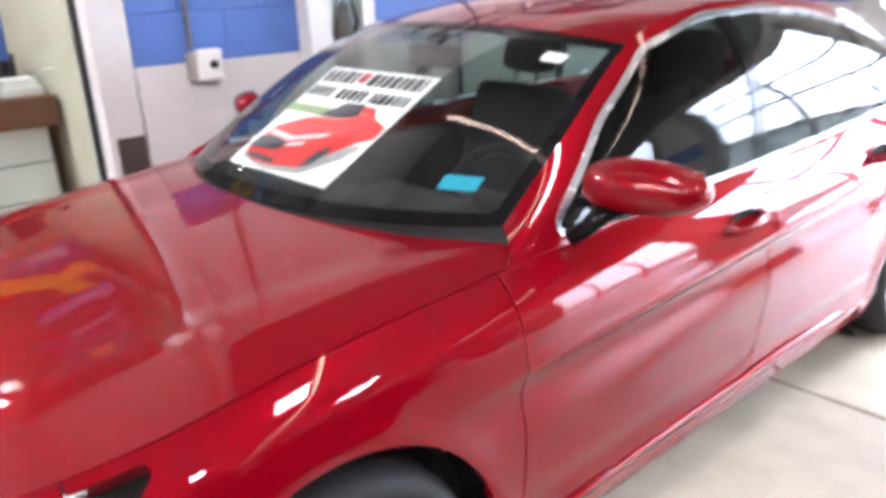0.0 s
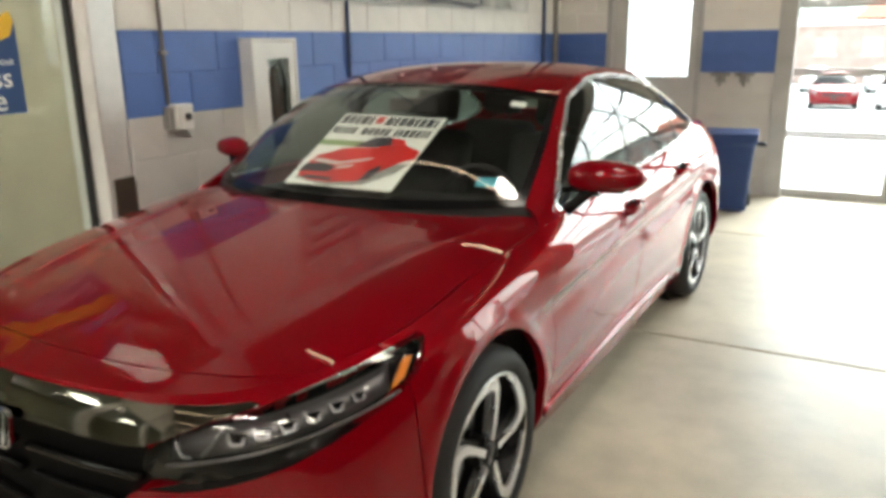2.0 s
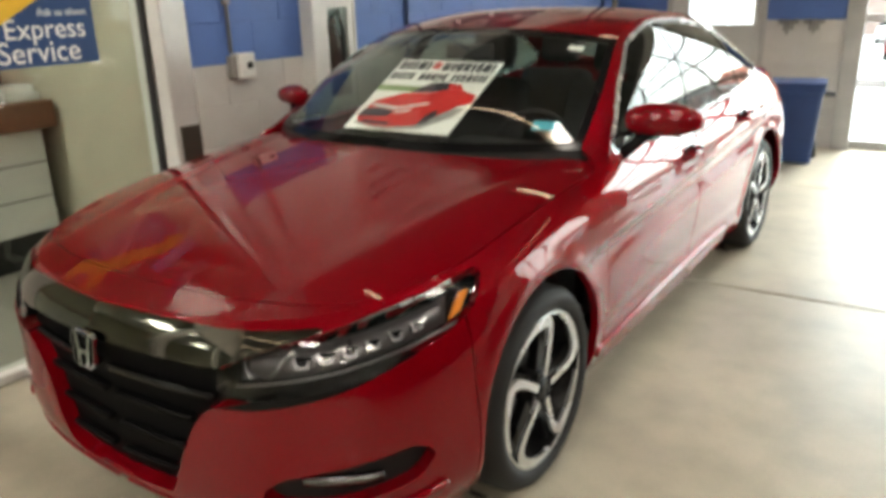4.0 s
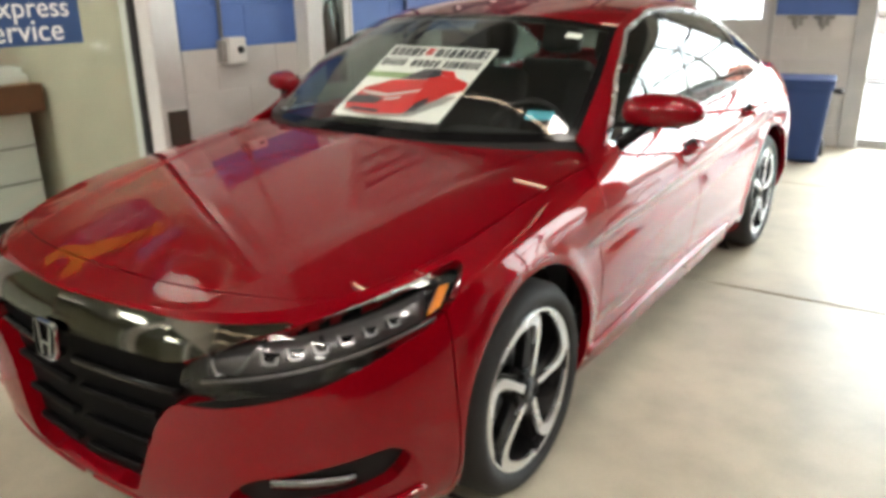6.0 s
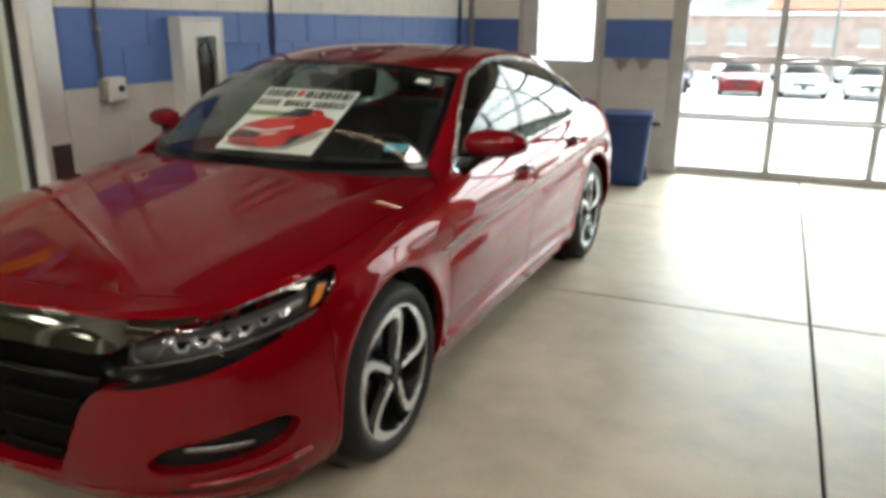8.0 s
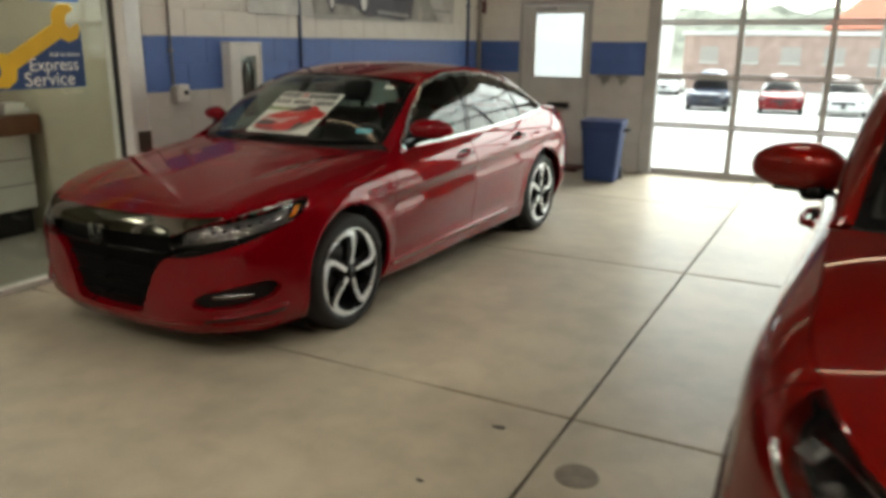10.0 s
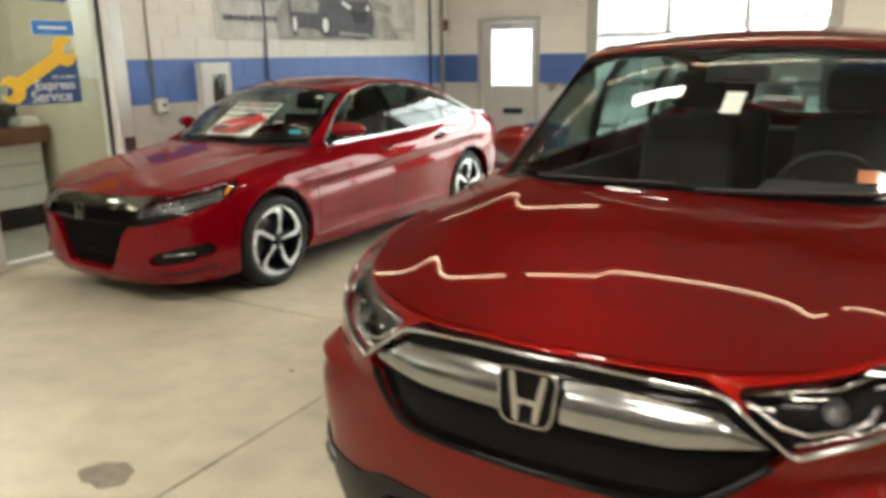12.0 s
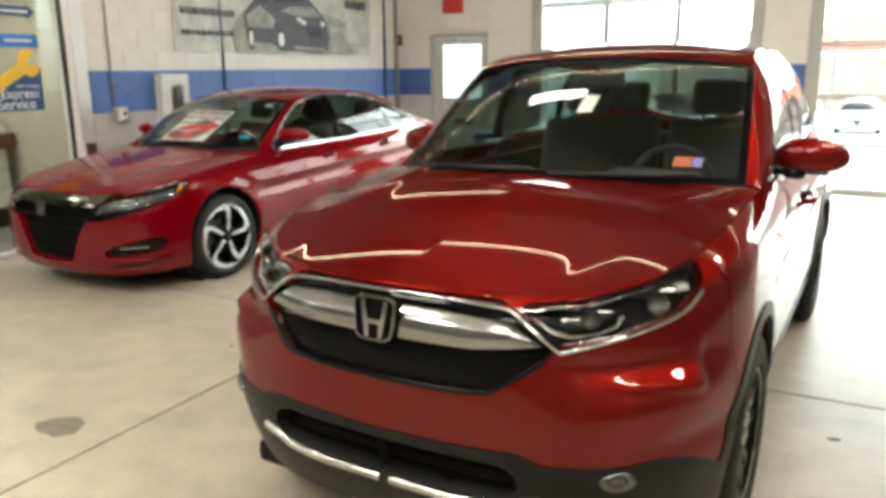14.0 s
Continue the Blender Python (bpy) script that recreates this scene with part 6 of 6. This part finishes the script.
for z0, z1, mt, nm in ((1.835, 1.945, SIGN_SKY, "bright blue vinyl notice on the glass"), (2.085, 2.20, SIGN_BLUE, "dark blue vinyl arrow on the glass")):
    s = new("small_sign")
    tagged(s, nm, "sign")
    shape = rounded([(-.225, z0), (.14, z0), (.14, z1), (-.225, z1)], .015) if mt is SIGN_SKY else [(-.35, z0 + .015), (.06, z0 + .015), (.06, z0 - .01), (.15, (z0 + z1) / 2), (.06, z1 + .01), (.06, z1 - .015), (-.35, z1 - .015)]
    part("sign_back", plate(shape, .002, on_glass(0, 0)), mt, s)
    part("print_bar", plate([(-.17, z0 + .045), (.08, z0 + .045), (.08, z0 + .065), (-.17, z0 + .065)], .001, on_glass(0, 0, .0085)), PAPER, s)

# ---------- the office behind the glass ----------
OX = -5.2
tagged(part("office_floor", box(OX, GX - .05, SOUTH, .7, -.10, .0), ROOM_FLOOR), "dull grey-brown office floor", "floor", kind="structure")
tagged(part("office_wall_west", box(OX - .1, OX, SOUTH, .7, 0, TOP), BEIGE), "beige office wall", "wall", kind="structure")
tagged(part("office_wall_north", box(OX, GX - .10, .63, .73, 0, TOP), BEIGE), "beige office wall", "wall", kind="structure")
tagged(part("office_wall_south", box(OX, GX, SOUTH - .1, SOUTH, 0, TOP), BEIGE), "beige office wall", "wall", kind="structure")
tagged(part("office_ceiling", box(OX - .1, GX - .05, SOUTH - .1, .7, 2.95, 3.05), WHITE), "white office ceiling", "ceiling", kind="structure")
ct = new("service_counter")
tagged(ct, "office counter with brown wooden top and white panelled front", "counter")
part("counter_top", box(-3.4, -2.62, -3.2, .60, .84, 1.0, .012), WOOD, ct, "thick brown wooden top")
part("counter_base", box(-3.3, -2.72, -3.15, .55, .22, .84), WHITE, ct)
for z in (.42, .63):
    part("front_groove", box(-2.722, -2.715, -3.15, .55, z, z + .012), PIPE_GREY, ct)
part("toe_kick", box(-3.28, -2.76, -3.1, .52, 0, .22), DARK, ct)
cm = new("computer_screen")
tagged(cm, "black computer screen on the counter", "screen")
part("display", box(-.02, .02, -.22, .22, .13, .42, .01), DARK, cm)
part("stand", box(-.04, .04, -.05, .05, .012, .16, .01), DARK, cm)
part("foot", box(-.10, .10, -.13, .13, 0, .012, .004, 1), DARK, cm)
cm.matrix_world = pose(-2.85, .22, 1.0, 0, 0, 62)
tagged(part("paper_tray", box(-2.92, -2.70, .36, .57, 1.0, 1.05, .008, bm=box(-2.90, -2.72, .38, .55, 1.05, 1.09, .004)), WHITE), "white paper tray on the counter", "tray")
og = new("desk_organiser")
tagged(og, "black desk organiser with files standing on the counter", "organiser")
part("organiser_tray", box(-3.28, -3.0, .10, .58, 1.0, 1.06, .008), DARK, og)
rnd = random.Random(21)
for k in range(6):
    y = .13 + .072 * k
    part("file", box(-3.26, -3.03, y, y + .045, 1.06, 1.15 + .07 * rnd.random(), .004, 1), DARK if k % 2 else FRAME_STEEL, og)
# assumed ceiling lights, added to brighten the room behind the glass
OFFICE_FILL = glow("lit_office_fill_diffuser", (1, .95, .84), 15.0)
for y in (-1.0, -3.6, -6.8):
    l = new("office_fill_light")
    tagged(l, "square office ceiling light, unseen and added to brighten the room", "light", group="office lights")
    part("frame", box(-.31, .31, -.31, .31, -.02, 0, .004, 1), WHITE, l)
    part("diffuser", box(-.28, .28, -.28, .28, -.026, -.02), OFFICE_FILL, l)
    l.location = (-2.5, y, 2.95)


# ---------- outdoors ----------
V, F = [], []
gx = [-60, -20, -6, 0, 4, 8, 14, 30, 70]
gy = [NORTH + .2, 9, 14, 20, 26, 40, 80, 400]
gz = [-.02, -.14, -.42, -.70, -.96, -1.55, -2.0, -2.0]
for y, z in zip(gy, gz):
    V += [(x * (1 if y < 80 else 6), y, z) for x in gx]
n = len(gx)
for j in range(len(gy) - 1):
    for i in range(n - 1):
        F.append((j * n + i, j * n + i + 1, (j + 1) * n + i + 1, (j + 1) * n + i))
tagged(put("ground", V, F, ASPHALT), "pale sunlit car park asphalt sloping away", "ground", kind="structure")


def parked_car(x, y, z, turn, material, label, low=True):
    """A parked car seen far off: shaped body, glass cabin, wheels, lamps."""
    c = new("parked_car")
    tagged(c, label, "car", group="parked cars outside")
    lo = [(0, -.9, .25), (.6, -.85, .25), (.85, -.5, .25), (.9, .5, .25), (.9, 2.2, .25), (.86, 3.3, .28), (.6, 3.6, .3), (0, 3.65, .3)]
    md = [(0, -.95, .5), (.62, -.88, .5), (.88, -.5, .55), (.92, .5, .58), (.92, 2.2, .6), (.88, 3.3, .6), (.62, 3.68, .6), (0, 3.72, .6)]
    hi = [(0, -.85, .74), (.58, -.78, .76), (.78, -.4, .82), (.82, .5, .9), (.82, 2.2, .95), (.78, 3.2, .98), (.58, 3.5, .98), (0, 3.55, .98)]
    G = loft([lo, md, hi], 60, 10)
    s = Sheet.grid(G, np.zeros((60, 10, 2)))
    for yy in (0, 2.75):
        _, s = s.cut(disc(yy, .33, .37))
    s.whole().make("body", material, c, "", .02)
    up = .25 if not low else 0
    rows = [[(0, -.85, .74), (.58, -.78, .76), (.78, -.4, .82)], [(0, -.2, .88), (.5, -.2, .87), (.8, 0, .86)], [(0, .35, .95), (.5, .38, .95), (.80, .5, .9)]]
    H = loft(rows, 12, 10)
    hs = Sheet.grid(H, np.zeros((12, 10, 2)))
    hs.F = [f[::-1] for f in hs.F] if np.sum(hs.normals()[:, 2]) < 0 else hs.F
    hs.whole().make("hood", material, c, "", 0)
    rows = [[(0, .3, .95), (.6, .38, .94), (.80, .5, .92)], [(0, 1.05, 1.38 + up), (.45, 1.1, 1.36 + up), (.58, 1.15, 1.32 + up)], [(0, 2.2, 1.42 + up), (.45, 2.2, 1.40 + up), (.56, 2.2, 1.34 + up)], [(0, 3.3, 1.02), (.5, 3.25, 1.02), (.78, 3.2, 1.0)]]
    Rf = loft(rows, 16, 40)
    t = Sheet.grid(Rf, np.zeros((16, 40, 2)))
    t.F = [f[::-1] for f in t.F] if np.sum(t.normals()[:, 2]) < 0 else t.F
    top, gl = t.cut(lambda V, Q: np.maximum(.98 - V[:, 1], V[:, 1] - 2.5))
    top.whole().make("roof", material, c, "", 0)
    for half in gl.cut(lambda V, Q: V[:, 1] - 1.7):
        half.whole().make("cabin_glass", GLOSS_BLACK, c, "dark glazing", 0)
    sd = Sheet.grid(loft([[(.82, .55, .9), (.82, 1.2, .92), (.82, 2.2, .95), (.78, 3.2, .98)], [(.80, .55, .92), (.57, 1.2, 1.33 + up), (.555, 2.2, 1.34 + up), (.77, 3.2, 1.0)]], 20, 6), np.zeros((20, 6, 2)))
    mirror_pair(sd, "side_glass", GLOSS_BLACK, c, "dark glazing", 0)
    for yy in (0, 2.75):
        for sx in (1, -1):
            part("wheel", lathe([(-.1, .2), (-.1, .3), (-.06, .33), (.06, .33), (.1, .3), (.09, .22), (.06, .20), (.05, .001)], 24, m=Matrix.Translation((sx * .8, yy, .33)) @ Matrix.Diagonal((sx, 1, 1, 1))), RUBBER, c, smooth=True)
    for sx in (1, -1):
        part("head_lamp", box(sx * .62 - .16, sx * .62 + .16, -.83, -.70, .60, .70, .03), LED, c)
    part("grille", box(-.42, .42, -.955, -.90, .38, .64, .02), DARK, c)
    part("underside", box(-.75, .75, -.6, 3.3, .18, .3), GAP, c)
    c.matrix_world = pose(x, y, z, 0, 0, turn)


W_PAINT, D_PAINT = paint("white_car_paint", (.7, .7, .69), 0, .03), paint("dark_blue_car_paint", (.03, .035, .05), .4, .1)
for x, turn, material, label, low in ((.57, 3, RED, "red car parked outside on the asphalt", True), (-2.5, 2, D_PAINT, "dark car parked outside on the asphalt", False),
                                      (3.0, 0, W_PAINT, "white car parked outside on the asphalt", True), (5.45, -2, W_PAINT, "white car parked outside on the asphalt", True), (8.05, -2, D_PAINT, "dark car parked outside on the asphalt", True)):
    parked_car(x, 33, -1.255, turn, material, label, low)
for x in (-8.0, -4.6, -1.0, 2.6, 6.0, 9.4):
    parked_car(x, 50, -1.665, 4, W_PAINT, "white car parked in the far row")
bd = new("far_building")
tagged(bd, "low brick building across the car park, paled to imitate glare", "building")
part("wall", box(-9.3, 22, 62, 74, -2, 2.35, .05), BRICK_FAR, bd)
part("roof", box(-9.5, 22.3, 61.7, 74.3, 2.35, 2.65, .05), W_PAINT, bd, "pale flat roof edge")
# glazing lightened as well, with the same glare put into its colour
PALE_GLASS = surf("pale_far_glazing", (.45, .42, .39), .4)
for x in range(-8, 21, 3):
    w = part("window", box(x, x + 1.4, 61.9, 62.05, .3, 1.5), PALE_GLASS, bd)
    part("frame", box(x - .06, x + 1.46, 61.86, 61.9, .2, .3), WHITE, w)
sh2 = new("white_building")
tagged(sh2, "white metal-clad building beside the car park", "building")
part("wall", box(-34, -9.8, 48, 60, -2, 9.0, .05), W_PAINT, sh2)
part("roof", box(-34.4, -9.5, 47.7, 60.3, 9.0, 9.35, .05), W_PAINT, sh2)
for x in range(-33, -11, 2):
    part("seam", box(x, x + .06, 47.95, 48.0, -1.8, 9.0), WHITE, sh2)
rh = new("red_roofed_house")
tagged(rh, "low house with a red tiled roof behind the brick building", "building")
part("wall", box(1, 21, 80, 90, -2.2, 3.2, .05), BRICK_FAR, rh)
ROOF_RED = surf("faded_red_roof", (.52, .17, .10), .8, var=.2, scale=2)
put("roof", [(0, 79, 3.2), (22, 79, 3.2), (22, 91, 3.2), (0, 91, 3.2), (3, 85, 6.4), (19, 85, 6.4)], [(0, 1, 5, 4), (1, 2, 5), (2, 3, 4, 5), (3, 0, 4), (3, 2, 1, 0)], ROOF_RED, rh, smooth=False)
# wooded hillside: a rising slope covered with uneven crowns
V, F = [], []
na, nb = 150, 34
for j in range(nb):
    for i in range(na):
        x, y = -150 + 300 * i / (na - 1), 105 + 90 * j / (nb - 1)
        up = -2.4 + 10.5 * (1 - math.cos(math.pi * min(1, j / (nb * .8)))) / 2
        b = 2.4 * noise.noise((x * .16, y * .16, 2)) + 1.5 * noise.noise((x * .42, y * .42, 7)) + .9 * noise.noise((x * .9, y * .9, 11))
        V.append((x + 1.2 * noise.noise((x * .5, y * .5, 4)), y, up + b * min(1, j / 3)))
for j in range(nb - 1):
    for i in range(na - 1):
        a = j * na + i
        F.append((a, a + 1, a + na + 1, a + na))
# crown colour lifted and greyed to imitate haze over the distance
WOODS = surf("haze_tinted_woodland", (.30, .315, .26), .95, var=.45, scale=.25, bump=.6, bscale=2)
tagged(put("far_woods", V, F, WOODS, smooth=False), "grey-green wooded hillside with distance haze in its colour", "woods", kind="stuff")
pole = new("lamp_post")
tagged(pole, "grey car park lamp post", "lamp post")
part("pole", tube([(4.2, 38, -1.5), (4.2, 38, 8)], .09, 12), PIPE_GREY, pole, smooth=True)
part("lamp_head", box(3.7, 4.7, 37.8, 38.2, 7.9, 8.05, .03), PIPE_GREY, pole)


# ---------- cards and labels behind the windshields ----------
sm, um = sedan.matrix_world.copy(), suv.matrix_world.copy()


def dash_card(name, W, m, corners, thick, material, label, category):
    """A sheet that leans against the glass, between corners given by height fraction and x."""
    t0, t1, xl0, xr0, xl1, xr1 = corners
    V, F = [], []
    n = 10
    for i in range(n + 1):
        f = i / n
        for j in range(n + 1):
            g = j / n
            p, nn = screen_point(W, t0 + (t1 - t0) * f, (xl0 + (xl1 - xl0) * f) * (1 - g) + (xr0 + (xr1 - xr0) * f) * g)
            V.append(p - nn * thick)
    for i in range(n):
        for j in range(n):
            a = i * (n + 1) + j
            F.append((a, a + 1, a + n + 2, a + n + 1))
    ob = put(name, V, F, material)
    ob.matrix_world = m
    return tagged(ob, label, category)


T0, T1 = .10, .63
ps = new("windshield_poster")
ps.matrix_world = sm
tagged(ps, "printed white poster with a red car picture behind the windshield", "poster")


CORNERS = []
for t, x in ((T0, -.205), (T0, .29), (T1, .315), (T1, -.165)):
    p, nn = screen_point(sedan_screen, t, x)
    CORNERS.append(p - nn * .012)
FACE = np.cross(CORNERS[1] - CORNERS[0], CORNERS[3] - CORNERS[0])
FACE = FACE / np.linalg.norm(FACE)


def poster_point(a, b, lift):
    """A point of the flat poster, by fractions across and up."""
    low, high = CORNERS[0] * (1 - a) + CORNERS[1] * a, CORNERS[3] * (1 - a) + CORNERS[2] * a
    return low * (1 - b) + high * b + FACE * lift


def poster_bit(name, fx, fy, material, lift, label=""):
    return put(name, [poster_point(a, b, lift) for a, b in zip(fx, fy)], [tuple(range(len(fx)))], material, ps, label, smooth=False)


put("poster_sheet", [poster_point(a, b, l) for l in (0, -.004) for a, b in ((0, 0), (1, 0), (1, 1), (0, 1))], [(0, 1, 2, 3), (7, 6, 5, 4), (0, 4, 5, 1), (1, 5, 6, 2), (2, 6, 7, 3), (3, 7, 4, 0)], PAPER, ps, smooth=False)


def rect(name, x0, x1, y0, y1, material, off=.010, label=""):
    poster_bit(name, [x0, x1, x1, x0], [y0, y0, y1, y1], material, .012 - off, label)


rnd = random.Random(9)
for x0, x1, y0, y1, mt, wide in ((.03, .36, .85, .97, PRINT_DARK, .075), (.37, .46, .87, .97, PRINT_RED, .09), (.47, .98, .85, .97, PRINT_DARK, .072), (.03, .28, .70, .80, PRINT_DARK, .055), (.32, .60, .70, .80, PRINT_DARK, .055), (.64, .98, .70, .80, PRINT_DARK, .055)):
    x = x0
    while x < x1 - .02:
        e = min(x1, x + wide * (.7 + .5 * rnd.random()))
        rect("print_bar", x, e - .016, y0, y1, mt, .010)
        x = e
GREEN = surf("green_print", (.25, .36, .16), .6)
rect("picture_ground", .0, .50, .53, .61, GREEN, .0105)
PALE = surf("pale_print", (.62, .63, .62), .6)
for nm, mt, lift, fx, fy in (
        ("picture_shadow", PRINT_GREY, .0025, (.06, .40, .72, .92, .98, .80, .50, .10), (.06, -.0, .04, .22, .34, .34, .12, .16)),
        ("picture_body", PRINT_RED, .003, (.05, .10, .30, .60, .66, .84, .99, 1.0, .90, .78, .64, .40, .20, .07), (.22, .38, .50, .53, .60, .58, .52, .42, .36, .22, .08, .04, .05, .10)),
        ("picture_glass", PRINT_DARK, .0036, (.36, .58, .70, .66, .50), (.52, .53, .58, .68, .67)),
        ("picture_roof", PRINT_RED, .003, (.50, .66, .78, .84, .70), (.66, .67, .66, .58, .60)),
        ("picture_hood_line", PALE, .0036, (.10, .35, .62, .64, .36, .12), (.30, .27, .36, .40, .31, .34)),
        ("picture_grille", PRINT_DARK, .0042, (.04, .33, .36, .20, .06), (.15, .17, .25, .28, .26)),
        ("picture_lamp", PALE, .0048, (.36, .50, .52, .38), (.21, .25, .29, .25)),
        ("picture_wheel", PRINT_DARK, .0042, (.66, .74, .78, .75, .68), (.08, .12, .24, .30, .22)),
        ("picture_intake", PRINT_DARK, .0042, (.12, .42, .40, .14), (.07, .06, .10, .11))):
    poster_bit(nm, fx, fy, mt, lift)

dash_card("permit_label", sedan_screen, sm, (.14, .20, .565, .645, .56, .64), .006, TEAL, "teal permit label inside the windshield", "label")
dash_card("mirror_tag", sedan_screen, sm, (.80, .86, .50, .555, .495, .55), .006, PAPER, "small white label at the top of the windshield", "label")
dash_card("permit_label", suv_screen, um, (.105, .165, .50, .565, .50, .565), .006, ORANGE, "orange permit label inside the windshield", "label")
dash_card("permit_label", suv_screen, um, (.105, .165, .567, .60, .567, .60), .006, PURPLE, "violet end of the permit label", "label")
dash_card("price_tag", suv_screen, um, (.50, .66, .02, .09, .02, .09), .05, PAPER, "white paper tag hanging behind the windshield", "tag")
